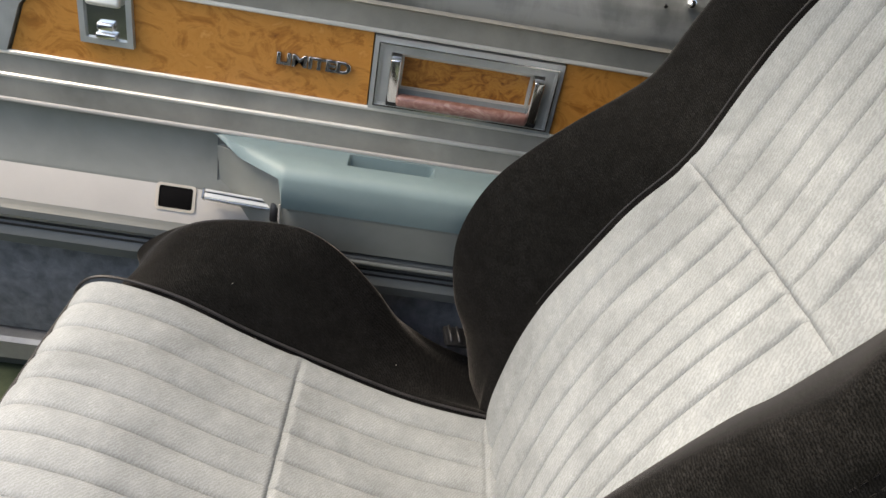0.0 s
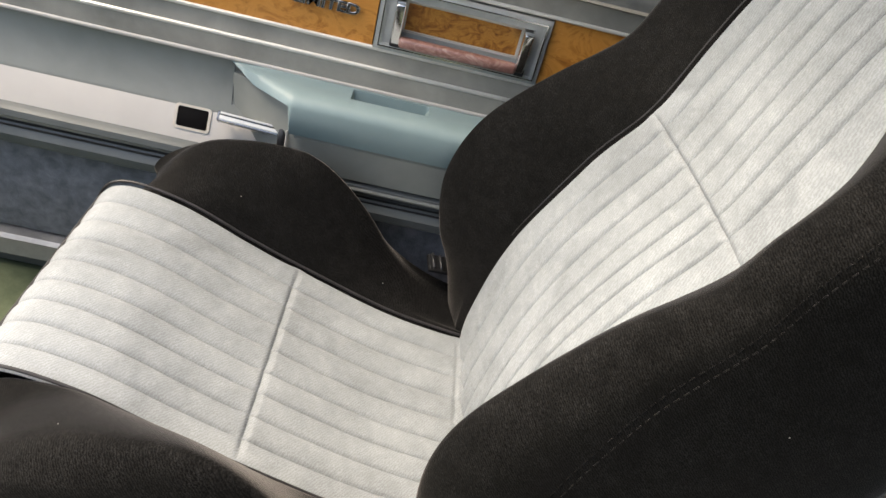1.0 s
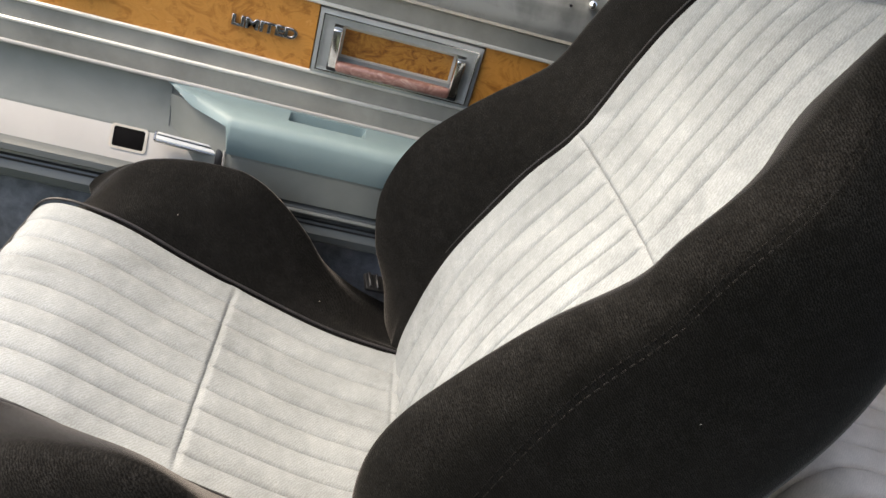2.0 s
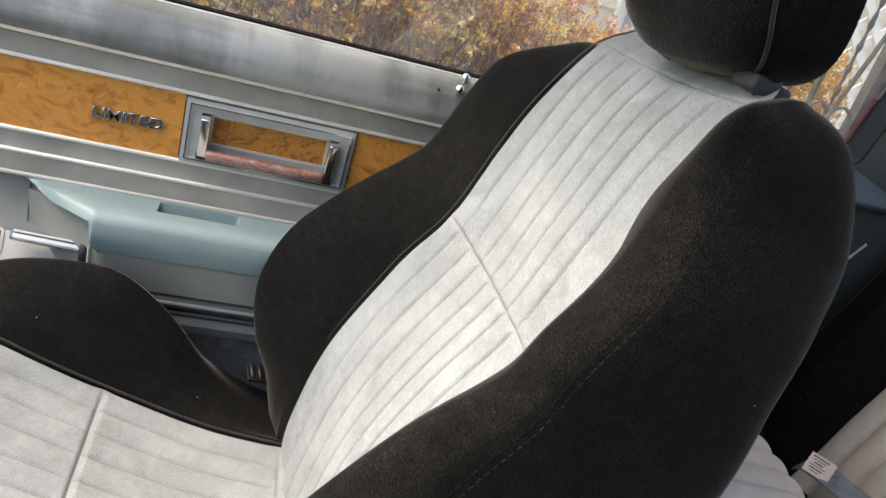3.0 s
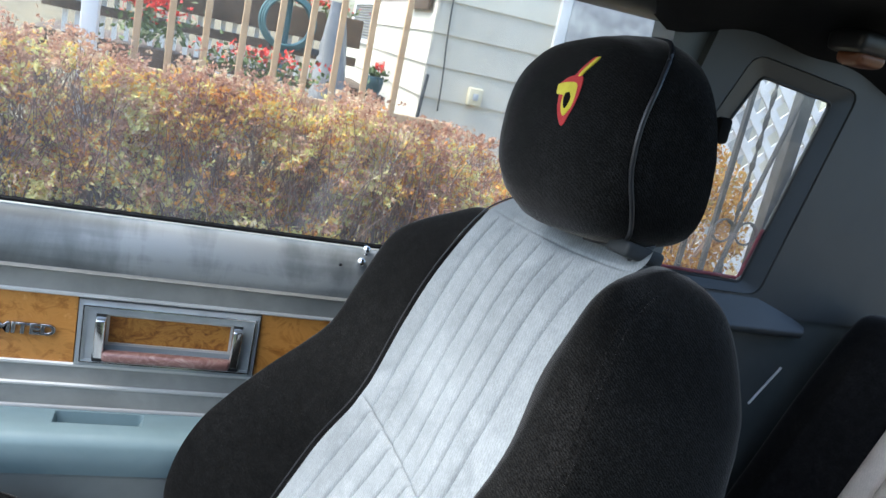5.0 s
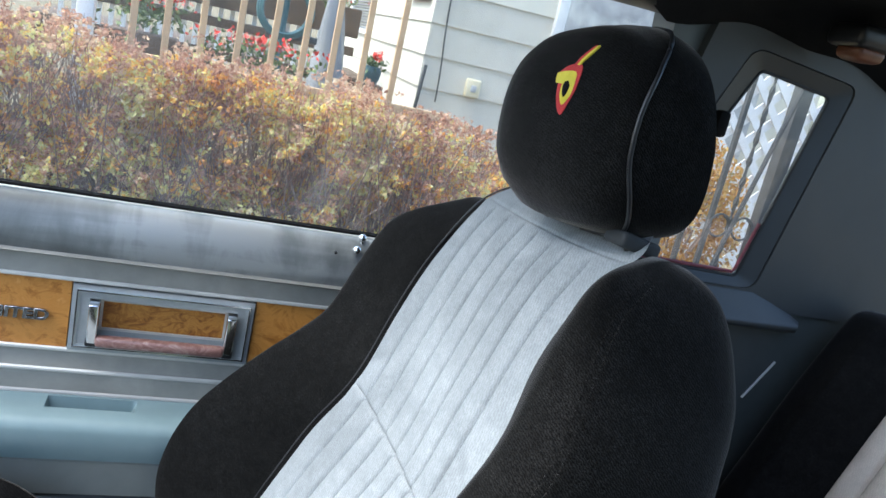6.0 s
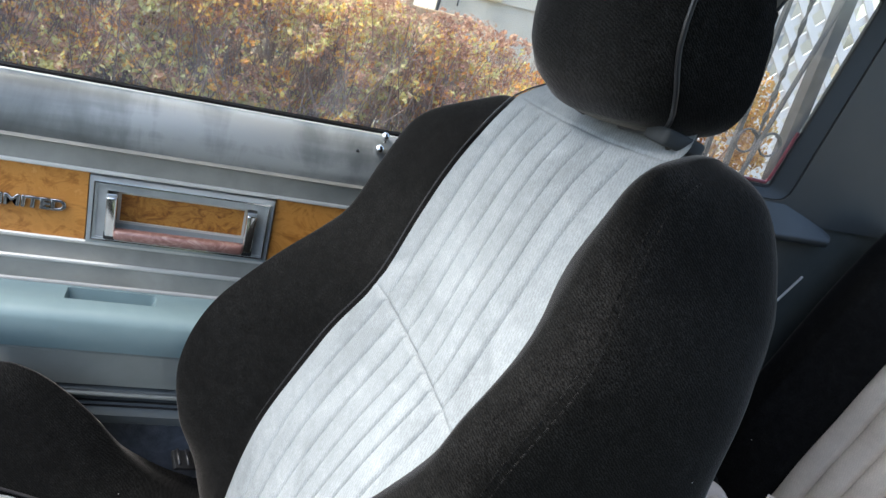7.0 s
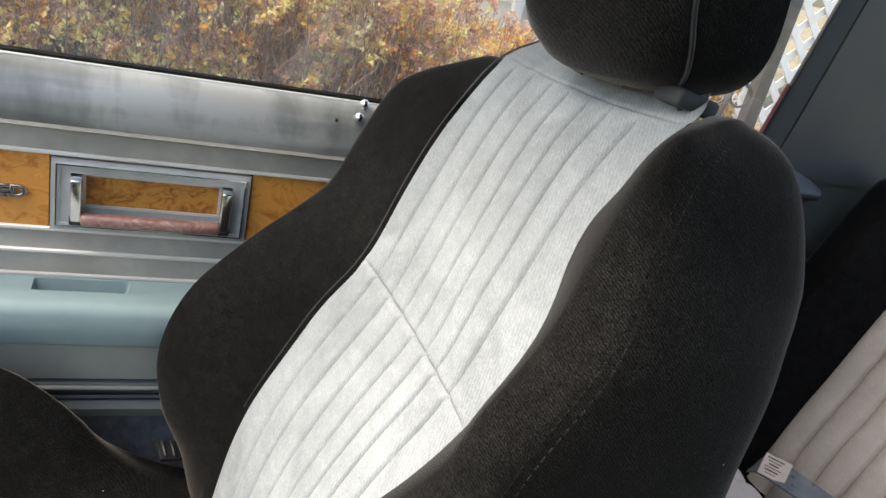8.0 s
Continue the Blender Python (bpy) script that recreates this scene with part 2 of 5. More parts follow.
def pane_glass(name, least, most):
    m, t, b = material(name)
    b.inputs["Base Color"].default_value = (0.96, 0.98, 0.97, 1)
    b.inputs["Transmission Weight"].default_value = 1.0
    b.inputs["Roughness"].default_value = 0.0
    b.inputs["IOR"].default_value = 1.45
    haze = t.nodes.new("ShaderNodeBsdfDiffuse")
    haze.inputs["Color"].default_value = (0.5, 0.5, 0.5, 1)
    mix = t.nodes.new("ShaderNodeMixShader")
    r = node(t, "ShaderNodeMapRange")
    r.inputs["From Min"].default_value, r.inputs["From Max"].default_value = 0.45, 0.8
    r.inputs["To Min"].default_value, r.inputs["To Max"].default_value = least, most
    t.links.new(noise_tex(t, coords(t, (1, 1, 0.5)), 7, 6, 0.65, 0.5), r.inputs["Value"])
    t.links.new(r.outputs["Result"], mix.inputs[0])
    t.links.new(b.outputs[0], mix.inputs[1])
    t.links.new(haze.outputs[0], mix.inputs[2])
    t.links.new(mix.outputs[0], t.nodes["Material Output"].inputs["Surface"])
    return m


GLASS = pane_glass("window_glass", 0.055, 0.15)
GLASS_CLEAN = pane_glass("clean_window_glass", 0.0, 0.03)


def leaf_material(name, stops, clump=20.0):
    """Leaves that differ one by one and sprig by sprig, in tones that drift along the hedge."""
    m, t, b = material(name)
    g = t.nodes.new("ShaderNodeNewGeometry")

    def add(source, weight, onto):
        n = t.nodes.new("ShaderNodeMath")
        n.operation = "MULTIPLY_ADD"
        t.links.new(source, n.inputs[0])
        n.inputs[1].default_value = weight
        if isinstance(onto, float):
            n.inputs[2].default_value = onto
        else:
            t.links.new(onto, n.inputs[2])
        return n.outputs[0]

    tone = add(g.outputs["Random Per Island"], 0.36, -0.95)
    tone = add(noise_tex(t, coords(t), 3.4, 3, 0.6), 1.3, tone)
    tone = add(noise_tex(t, coords(t), clump, 2, 0.5), 1.25, tone)
    t.links.new(ramp(t, tone, stops), b.inputs["Base Color"])
    b.inputs["Roughness"].default_value = 0.55
    b.inputs["Specular IOR Level"].default_value = 0.35
    glow = t.nodes.new("ShaderNodeBsdfTranslucent")
    t.links.new(b.inputs["Base Color"].links[0].from_socket, glow.inputs["Color"])
    mix = t.nodes.new("ShaderNodeMixShader")
    mix.inputs[0].default_value = 0.45
    t.links.new(b.outputs[0], mix.inputs[1])
    t.links.new(glow.outputs[0], mix.inputs[2])
    t.links.new(mix.outputs[0], t.nodes["Material Output"].inputs["Surface"])
    return m


LEAVES_MAUVE = leaf_material("mauve_hedge_leaves", [(0.08, (0.258, 0.122, 0.082)), (0.30, (0.413, 0.217, 0.146)), (0.48, (0.533, 0.304, 0.206)), (0.62, (0.636, 0.409, 0.267)), (0.76, (0.688, 0.522, 0.344)), (0.92, (0.722, 0.609, 0.447))])
LEAVES_OCHRE = leaf_material("ochre_hedge_leaves", [(0.08, (0.56, 0.22, 0.06)), (0.26, (0.80, 0.38, 0.08)), (0.40, (0.88, 0.58, 0.14)), (0.52, (0.60, 0.58, 0.20)), (0.66, (0.72, 0.72, 0.34)), (0.80, (0.88, 0.74, 0.34)), (0.93, (0.90, 0.82, 0.56))])
LEAVES_GOLD = leaf_material("golden_bush_leaves", [(0.15, (0.20, 0.09, 0.03)), (0.45, (0.46, 0.23, 0.06)), (0.65, (0.50, 0.32, 0.10)), (0.9, (0.34, 0.31, 0.14))])


def ground_material():
    m, t, b = material("dry_lawn_and_leaves")
    v = coords(t)
    t.links.new(ramp(t, noise_tex(t, v, 2.2, 8, 0.7, 0.6), [(0.3, (0.09, 0.075, 0.045)), (0.5, (0.19, 0.16, 0.10)), (0.7, (0.27, 0.22, 0.13))]), b.inputs["Base Color"])
    b.inputs["Roughness"].default_value = 0.95
    bump(t, b, noise_tex(t, v, 45, 5), 0.8, 0.02)
    return m


GROUND = ground_material()

# ---- building helpers ----


def thing(name, base, label, category, group="", kind=""):
    ob = new(name)
    ob.location = base
    ob.empty_display_size = 0.05
    return tagged(ob, label, category, group, kind)


def root_place(ob):
    place = Vector(ob.location)
    return place + root_place(ob.parent) if ob.parent else place


def part(name, bm, mat, parent=None, label="", smooth=True):
    """Links a bmesh, given in world metres, as one mesh under a thing or a part."""
    me = bpy.data.meshes.new(name)
    if parent is not None:
        bmesh.ops.translate(bm, verts=bm.verts, vec=-root_place(parent))
    bm.normal_update()
    bm.to_mesh(me)
    bm.free()
    me.materials.append(mat)
    if smooth:
        me.polygons.foreach_set("use_smooth", [True] * len(me.polygons))
        me.set_sharp_from_angle(angle=radians(38))
    ob = new(name, me)
    ob.parent = parent
    if label:
        ob["label"] = label
    return ob


def rounded(w, d, h, at, r=0.004, segments=2, turn=None, taper=1.0):
    """A block w x d x h centred at a place, with rounded edges."""
    bm = bmesh.new()
    bmesh.ops.create_cube(bm, size=1)
    for v in bm.verts:
        k = taper if v.co.z > 0 else 1.0
        v.co = Vector((v.co.x * w * k, v.co.y * d * k, v.co.z * h))
    bmesh.ops.bevel(bm, geom=bm.edges[:], offset=min(r, w / 2.2, d / 2.2, h / 2.2), segments=segments, profile=0.5, affect="EDGES")
    if turn is not None:
        bmesh.ops.rotate(bm, verts=bm.verts, matrix=Euler([radians(a) for a in turn]).to_matrix())
    bmesh.ops.translate(bm, verts=bm.verts, vec=at)
    return bm


def join(*many):
    out = bmesh.new()
    for bm in many:
        me = bpy.data.meshes.new("temporary")
        bm.to_mesh(me)
        bm.free()
        out.from_mesh(me)
        bpy.data.meshes.remove(me)
    return out


def smooth_curve(keys, n):
    """n points on a smooth curve through the given points."""
    p = np.array(keys, float)
    p = np.vstack([2 * p[0] - p[1], p, 2 * p[-1] - p[-2]])
    out = []
    spans = len(p) - 3
    for t in np.linspace(0, spans - 1e-9, n):
        i = int(t)
        f = t - i
        a, b, c, d = p[i : i + 4]
        out.append(0.5 * (2 * b + (c - a) * f + (2 * a - 5 * b + 4 * c - d) * f * f + (3 * b - a - 3 * c + d) * f**3))
    return np.array(out)


def smooth_value(keys, x):
    """The value at x of a smooth curve through (x, value) pairs."""
    c = smooth_curve(keys, 120)
    return float(np.interp(x, c[:, 0], c[:, 1]))


def sheet(points, closed_rows=False, caps=False):
    """A mesh over a grid of points: rows x columns x 3."""
    bm = bmesh.new()
    grid = [[bm.verts.new(p) for p in row] for row in points]
    cols = len(grid[0])
    for a, b in zip(grid, grid[1:]):
        for j in range(cols if closed_rows else cols - 1):
            k = (j + 1) % cols
            bm.faces.new((a[j], a[k], b[k], b[j]))
    if caps:
        bm.faces.new(grid[0][::-1])
        bm.faces.new(grid[-1])
    bmesh.ops.recalc_face_normals(bm, faces=bm.faces)
    return bm


def along_x(profile, x0, x1, steps=1):
    """A closed (y, z) profile drawn out along x."""
    return sheet([[(x, y, z) for y, z in profile] for x in np.linspace(x0, x1, steps + 1)], True, True)


def tube(path, radius, sides=8, closed=False, squash=1.0):
    """A round cord along a path of points."""
    p = [Vector(q) for q in path]
    rows = []
    up = Vector((0.3, 0.5, 0.81))
    for i, q in enumerate(p):
        a, b = p[i - 1 if i or closed else 0], p[(i + 1) % len(p) if i + 1 < len(p) or closed else i]
        d = (b - a).normalized()
        if abs(d.dot(up)) > 0.95:
            up = Vector((0.9, 0.1, 0.2))
        s = d.cross(up).normalized()
        u = s.cross(d)
        r = radius(i / (len(p) - 1)) if callable(radius) else radius
        rows.append([q + r * (math.cos(w) * s + squash * math.sin(w) * u) for w in np.linspace(0, 2 * math.pi, sides, endpoint=False)])
    if closed:
        rows.append(rows[0])
    return sheet(rows, True, not closed)


def slab(outline, depth, axis="y", at=0.0):
    """A flat plate with the outline given in the other two axes, from at to at + depth."""
    rows = []
    for v in (at, at + depth):
        rows.append([(a, v, b) if axis == "y" else ((a, b, v) if axis == "z" else (v, a, b)) for a, b in outline])
    return sheet(rows, True, True)


def ring_plate(outer, inner, depth, at):
    """A plate in x and z with an opening: two outlines of equally many points, from y = at to at + depth."""
    rows = [[(x, y, z) for x, z in line] for line, y in ((outer, at), (inner, at), (inner, at + depth), (outer, at + depth), (outer, at))]
    bm = sheet(rows, True)
    bmesh.ops.remove_doubles(bm, verts=bm.verts, dist=1e-6)
    bmesh.ops.recalc_face_normals(bm, faces=bm.faces)
    return bm


def box_outline(x0, z0, x1, z1, r=0.0, n=4):
    if r <= 0:
        return [(x0, z0), (x1, z0), (x1, z1), (x0, z1)]
    out = []
    for cx, cz, start in ((x1 - r, z0 + r, -90), (x1 - r, z1 - r, 0), (x0 + r, z1 - r, 90), (x0 + r, z0 + r, 180)):
        out += [(cx + r * math.cos(radians(start + 90 * k / n)), cz + r * math.sin(radians(start + 90 * k / n))) for k in range(n + 1)]
    return out


def soft_corners(corners, r, n=4):
    """An outline with its corners rounded off over a length r, n + 1 points to a corner."""
    out = []
    for k, c in enumerate(corners):
        p, a, b = Vector(c), Vector(corners[k - 1]), Vector(corners[(k + 1) % len(corners)])
        a, b = p + (a - p).normalized() * r, p + (b - p).normalized() * r
        out += [tuple(a.lerp(p, f).lerp(p.lerp(b, f), f)) for f in (i / n for i in range(n + 1))]
    return out


def letters(text, height, width, depth):
    """Raised letters from the built-in font, in x and z, one mesh, left end at the origin."""
    cu = bpy.data.curves.new("text", "FONT")
    cu.body, cu.size, cu.extrude, cu.bevel_depth, cu.bevel_resolution, cu.shear, cu.offset = text, 1.0, 0.06, 0.03, 1, 0.05, 0.018
    ob = new("text", cu)
    me = bpy.data.meshes.new_from_object(ob.evaluated_get(bpy.context.evaluated_depsgraph_get()))
    bm = bmesh.new()
    bm.from_mesh(me)
    bpy.data.objects.remove(ob)
    bpy.data.curves.remove(cu)
    bpy.data.meshes.remove(me)
    xs, ys, zs = zip(*(v.co for v in bm.verts))
    for v in bm.verts:
        x, y, z = v.co
        v.co = ((x - min(xs)) / (max(xs) - min(xs)) * width, -(z - min(zs)) / (max(zs) - min(zs)) * depth, (y - min(ys)) / (max(ys) - min(ys)) * height)
    bmesh.ops.recalc_face_normals(bm, faces=bm.faces)
    return bm


# ---- ground ----
def ground_height(x, y):
    rise = min(max((y - 1.0) / 0.9, 0), 1)
    return -0.22 + 0.36 * rise * rise * (3 - 2 * rise)


ys = [-60, -20, -6, -2, 0.5, 0.9, 1.05, 1.2, 1.35, 1.5, 1.65, 1.8, 1.95, 2.4, 3, 4, 6, 10, 25, 70]
xs = [-60, -25, -10, -5, -3, -2, -1, 0, 1, 2, 3, 4, 6, 10, 25, 60]
ground = part("ground", sheet([[(x, y, ground_height(x, y) + 0.02 * noise.noise((x, y, 0))) for x in xs] for y in ys]), GROUND)
tagged(ground, "dry autumn lawn strewn with dead leaves", "ground", kind="structure")

# ---- car shell ----
DOOR_END = 0.70
floor = part("floor", rounded(2.9, 1.70, 0.05, (0.35, -0.79, 0.065), 0.01), FLOOR_GREEN)
tagged(floor, "stained dull green car floor covering", "floor", kind="structure")
def roof_height(x, y):
    sag = 0.012 * math.sin(x * 9 + y * 4) + 0.006 * math.sin(x * 31 + 1.3) * math.exp(-(((y + 0.05) / 0.12) ** 2))
    return 1.245 + sag + 0.03 * math.sin(math.pi * (y + 1.6) / 1.62) - (0.056 * min(max((x - 0.60) / 0.10, 0), 1) + 0.022 * min(max((x - 0.9) / 0.2, 0), 1)) * math.exp(-(((y + 0.045) / 0.07) ** 2))



def roof_end(y):
    """The unseen roof over the rear seat is cut back to let light in."""
    k = min(max((-0.28 - y) / 0.14, 0), 1)
    return 1.15 - 0.47 * k * k * (3 - 2 * k)


# The roof's unseen front is left open too, to light the front seat.
headliner = part("ceiling", sheet([[(x, y, roof_height(x, y)) for x in np.linspace(0.165, roof_end(y), 60)] for y in np.linspace(-1.55, -0.045, 60)] + [[(x, y, 1.34) for x in np.linspace(0.165, roof_end(y), 60)] for y in np.linspace(-0.045, -1.55, 60)]), HEADLINER)
tagged(headliner, "sagging black cloth headliner under the car roof", "ceiling", kind="structure")
# Unseen; kept low so that sky light reaches the rear seat.
rear_wall = part("wall_rear", rounded(0.05, 1.62, 0.50, (1.76, -0.83, 0.32), 0.02), HEADLINER)
tagged(rear_wall, "black cloth bulkhead behind the rear seat", "wall", kind="structure")
fire_wall = part("wall_front", rounded(0.05, 1.62, 0.60, (-1.10, -0.83, 0.38), 0.02), CARPET)
tagged(fire_wall, "dark carpeted bulkhead at the footwell", "wall", kind="structure")

# Unseen wall; its upper blocks are added to keep side light off the seat.
left_wall = part("wall_left", join(
    rounded(1.7, 0.05, 0.74, (-0.25, -1.56, 0.44), 0.02), rounded(0.95, 0.046, 0.46, (0.125, -1.56, 1.03), 0.02), rounded(1.2, 0.05, 0.77, (1.2, -1.56, 0.455), 0.02),
    rounded(0.15, 0.046, 0.44, (0.665, -1.56, 1.04), 0.01), rounded(0.80, 0.046, 0.44, (1.40, -1.56, 1.04), 0.01), rounded(0.28, 0.044, 0.10, (0.87, -1.56, 1.21), 0.01)), VINYL_DARK)
tagged(left_wall, "plain dark vinyl side wall, unseen, closed up against side light", "wall", kind="structure")

sill = thing("door_sill", (-0.1, -0.03, 0.09), "scuffed aluminium door sill strip above the floor", "door sill", kind="structure")
part("sill_body", rounded(1.9, 0.09, 0.06, (-0.1, 0.035, 0.12), 0.008), VINYL_DARK, sill)
part("scuff_strip", along_x([(-0.018, 0.150), (0.030, 0.153), (0.030, 0.157), (-0.016, 0.156), (-0.022, 0.150), (-0.022, 0.118), (-0.018, 0.118)], -1.05, 0.85), ALUMINIUM, sill)

roof_rail = part("roof_rail", along_x([(-0.075, 1.219), (-0.05, 1.202), (0.0, 1.198), (0.045, 1.208), (0.05, 1.25), (-0.06, 1.28), (-0.085, 1.25)], -0.6, DOOR_END + 0.05, 6), PLASTIC_BLACK)
tagged(roof_rail, "black roof rail trim above the side window", "trim", kind="structure")

# ---- door ----
door = thing("car_door", (0, 0.02, 0.16), "grey car door with burl wood strip and chrome beads", "car door")
X0, X1 = -0.98, DOOR_END
ledge = smooth_curve([(0.040, 0.796), (0.030, 0.803), (0.016, 0.800), (0.004, 0.787), (-0.004, 0.768), (-0.007, 0.750), (-0.006, 0.741)], 18)
part("window_ledge", along_x([(0.06, 0.735), (0.06, 0.79)] + [tuple(p) for p in ledge] + [(-0.004, 0.736)], X0, X1, 24), SILVER, door, "curved window ledge in worn silver paint")
part("upper_band", along_x([(0.05, 0.700), (0.05, 0.737), (-0.006, 0.737), (-0.011, 0.7345), (-0.006, 0.732), (-0.002, 0.730), (0.0, 0.702)], X0, X1, 24), VINYL_MAUVE, door, "grey band with a raised ridge")
part("door_core", along_x([(0.024, 0.17), (0.05, 0.165), (0.055, 0.79), (0.024, 0.70)], X0, X1), VINYL_DARK, door)


def bead(z, y, r, mat, x0=X0, x1=X1, label=""):
    part("bead", tube([(x, y, z) for x in np.linspace(x0, x1, 30)], r, 8), mat, door, label)


# The sky highlight along the ledge's top edge is put in as a pale cord.
bead(0.8035, 0.0290, 0.0016, BEAD, label="pale highlight line under the weatherstrip")
bead(0.7015, -0.001, 0.0028, BEAD)
bead(0.6030, -0.001, 0.0030, BEAD)
bead(0.5735, -0.003, 0.0030, BEAD)
bead(0.5415, -0.004, 0.0032, VINYL_LIGHT)
part("lower_band", along_x([(0.03, 0.541), (0.03, 0.602), (0.001, 0.602), (-0.001, 0.576), (-0.004, 0.574), (-0.004, 0.544), (0.0, 0.540)], X0, X1, 12), VINYL_MAUVE, door, "worn grey vinyl band")
part("wood_strip", slab([(-0.432, 0.605), (-0.002, 0.605), (-0.002, 0.7), (-0.375, 0.7), (-0.41, 0.665)], 0.02, at=0.0015), BURL, door, "honey burl wood strip", False)
part("wood_strip", slab([(0.2315, 0.605), (X1 - 0.06, 0.605), (X1 - 0.06, 0.7), (0.2315, 0.7)], 0.02, at=0.0015), BURL, door, "honey burl wood strip", False)
part("strip_end", slab([(-0.435, 0.605), (-0.413, 0.665), (-0.378, 0.70), (-0.6, 0.70), (-0.6, 0.605)], 0.02, at=-0.004), BRUSHED, door, "grey end cap", False)

# armrest, drawn out along x, with a hand notch in its top
rows = []
for x in np.concatenate([np.linspace(-0.19, -0.02, 40), np.linspace(-0.019, 0.105, 64), np.linspace(0.11, X1 - 0.02, 50)]):
    k = min(max((x + 0.19) / 0.10, 0.02), 1)
    dip = 0.015 * min(max((x + 0.014) / 0.003, 0), 1) * min(max((0.095 - x) / 0.006, 0), 1)
    low = 0.478 if x > -0.094 else 0.539 - 0.019 * min((x + 0.19) / 0.045, 1.0)
    line = [(0.012, 0.540), (-0.004, 0.540), (-0.0105 * k - 0.002, 0.5405), (-0.013 * k - 0.002, 0.5395 - dip), (-0.034 * k - 0.002, 0.5385 - dip), (-0.037 * k - 0.002, 0.5385), (-0.055 * k - 0.003, max(0.536, low))]
    line += [(-0.064 * k - 0.003, max(0.531, low)), (-0.068 * k - 0.004, max(0.522, low)), (-0.066 * k - 0.004, low + 0.4 * max(0.522 - low, 0)), (-0.060 * k - 0.004, low), (-0.05 * k - 0.002, low - 0.002), (0.012, low - 0.002)]
    rows.append([(x, y, z) for y, z in line])
part("armrest", sheet(rows, True, True), VINYL_BLUE, door, "blue-grey vinyl armrest with a hand notch")
rows = []
for x in np.linspace(-0.185, X1 - 0.02, 60):
    k = min(max((x + 0.185) / 0.10, 0.03), 1)
    up = 0.0 if x > -0.094 else 0.045
    rows.append([(x, y, z) for y, z in [(0.012, 0.476 + up), (-0.052 * k, 0.475 + up), (-0.056 * k, 0.470 + up), (-0.052 * k, 0.44), (-0.046 * k - 0.002, 0.416), (0.012, 0.414)]])
part("armrest_skirt", sheet(rows, True, True), VINYL_GREY, door, "grey vinyl skirt under the armrest")
# recess ahead of the armrest, with the sloped switch shelf
part("recess_wall", along_x([(0.02, 0.455), (0.02, 0.541), (0.0, 0.541), (0.003, 0.53), (-0.004, 0.470), (-0.011, 0.461), (-0.012, 0.455)], X0, -0.10), VINYL_GREY, door)
part("panel_seam", tube([(-0.184, 0.0016, 0.536), (-0.184, -0.0040, 0.470)], 0.0008, 6), VINYL_DARK, door)
part("switch_shelf", along_x([(0.02, 0.385), (0.02, 0.459), (-0.008, 0.459), (-0.012, 0.456), (-0.038, 0.398), (-0.040, 0.392), (-0.036, 0.386)], X0, -0.088), VINYL_LIGHT, door, "pale grey sloped switch shelf")
# lower rolled moulding and carpeted foot
part("moulding", along_x([(0.02, 0.34), (0.02, 0.414), (-0.038, 0.412), (-0.046, 0.407), (-0.048, 0.398), (-0.040, 0.392), (-0.030, 0.386), (-0.040, 0.378), (-0.046, 0.366), (-0.043, 0.352), (-0.030, 0.342), (-0.01, 0.338)], X0, X1 - 0.02, 12), VINYL_DARK, door, "dark rolled vinyl moulding")
part("welt", tube([(x, -0.0475, 0.4015) for x in np.linspace(-0.05, X1 - 0.02, 20)], 0.003, 8), VINYL_GREY, door)
for z, y in ((0.3835, -0.036), (0.379, -0.041)):
    part("stitching", tube([(x, y, z) for x in np.linspace(X0, X1 - 0.02, 20)], 0.0016, 6), PLASTIC_BLACK, door)
part("kick_carpet", along_x([(0.03, 0.162), (0.03, 0.345), (-0.004, 0.342), (-0.008, 0.30), (-0.006, 0.18), (0.0, 0.162)], X0, X1 - 0.02, 40), CARPET, door, "blue-grey carpet on the door foot")

# pull handle in its stepped bezel
bez = part("pull_bezel", join(
    ring_plate(box_outline(0.0, 0.605, 0.2295, 0.6965), box_outline(0.006, 0.611, 0.2235, 0.6905), 0.02, -0.004),
    ring_plate(box_outline(0.006, 0.611, 0.2235, 0.6905), box_outline(0.010, 0.615, 0.2195, 0.6865), 0.02, -0.0065),
    ring_plate(box_outline(0.010, 0.615, 0.2195, 0.6865), box_outline(0.0215, 0.6215, 0.2085, 0.6795), 0.026, -0.0045),
    ring_plate(box_outline(0.0215, 0.6215, 0.2085, 0.6795), box_outline(0.036, 0.632, 0.194, 0.672), 0.004, 0.014)), BRUSHED, door, "stepped grey pull-handle bezel", False)
part("insert", slab([(0.037, 0.633), (0.193, 0.633), (0.193, 0.671), (0.037, 0.671)], 0.003, at=0.0135), BURL_DEEP, bez, "dark burl insert", False)
part("insert_frame", ring_plate(box_outline(0.0335, 0.6295, 0.1965, 0.6745), box_outline(0.037, 0.633, 0.193, 0.671), 0.004, 0.0115), BEAD, bez, "pale frame round the insert", False)
part("rim", ring_plate(box_outline(0.0055, 0.6105, 0.2240, 0.6910), box_outline(0.0072, 0.6122, 0.2223, 0.6893), 0.004, -0.0078), CHROME, bez, "polished rim line", False)
for x in (0.0285, 0.2015):
    post = part("post", rounded(0.0125, 0.022, 0.057, (x, -0.006, 0.6485), 0.002, 3, (6, 0, 0)), CHROME, bez, "bright polished post")
    part("post_foot", rounded(0.0145, 0.020, 0.012, (x, -0.004, 0.6210), 0.002, 2), PLASTIC_BLACK, post, "dark post foot")
part("grip", rounded(0.163, 0.016, 0.0145, (0.115, -0.012, 0.6240), 0.005, 3), BURL_PINK, bez, "pink-brown marbled grip")

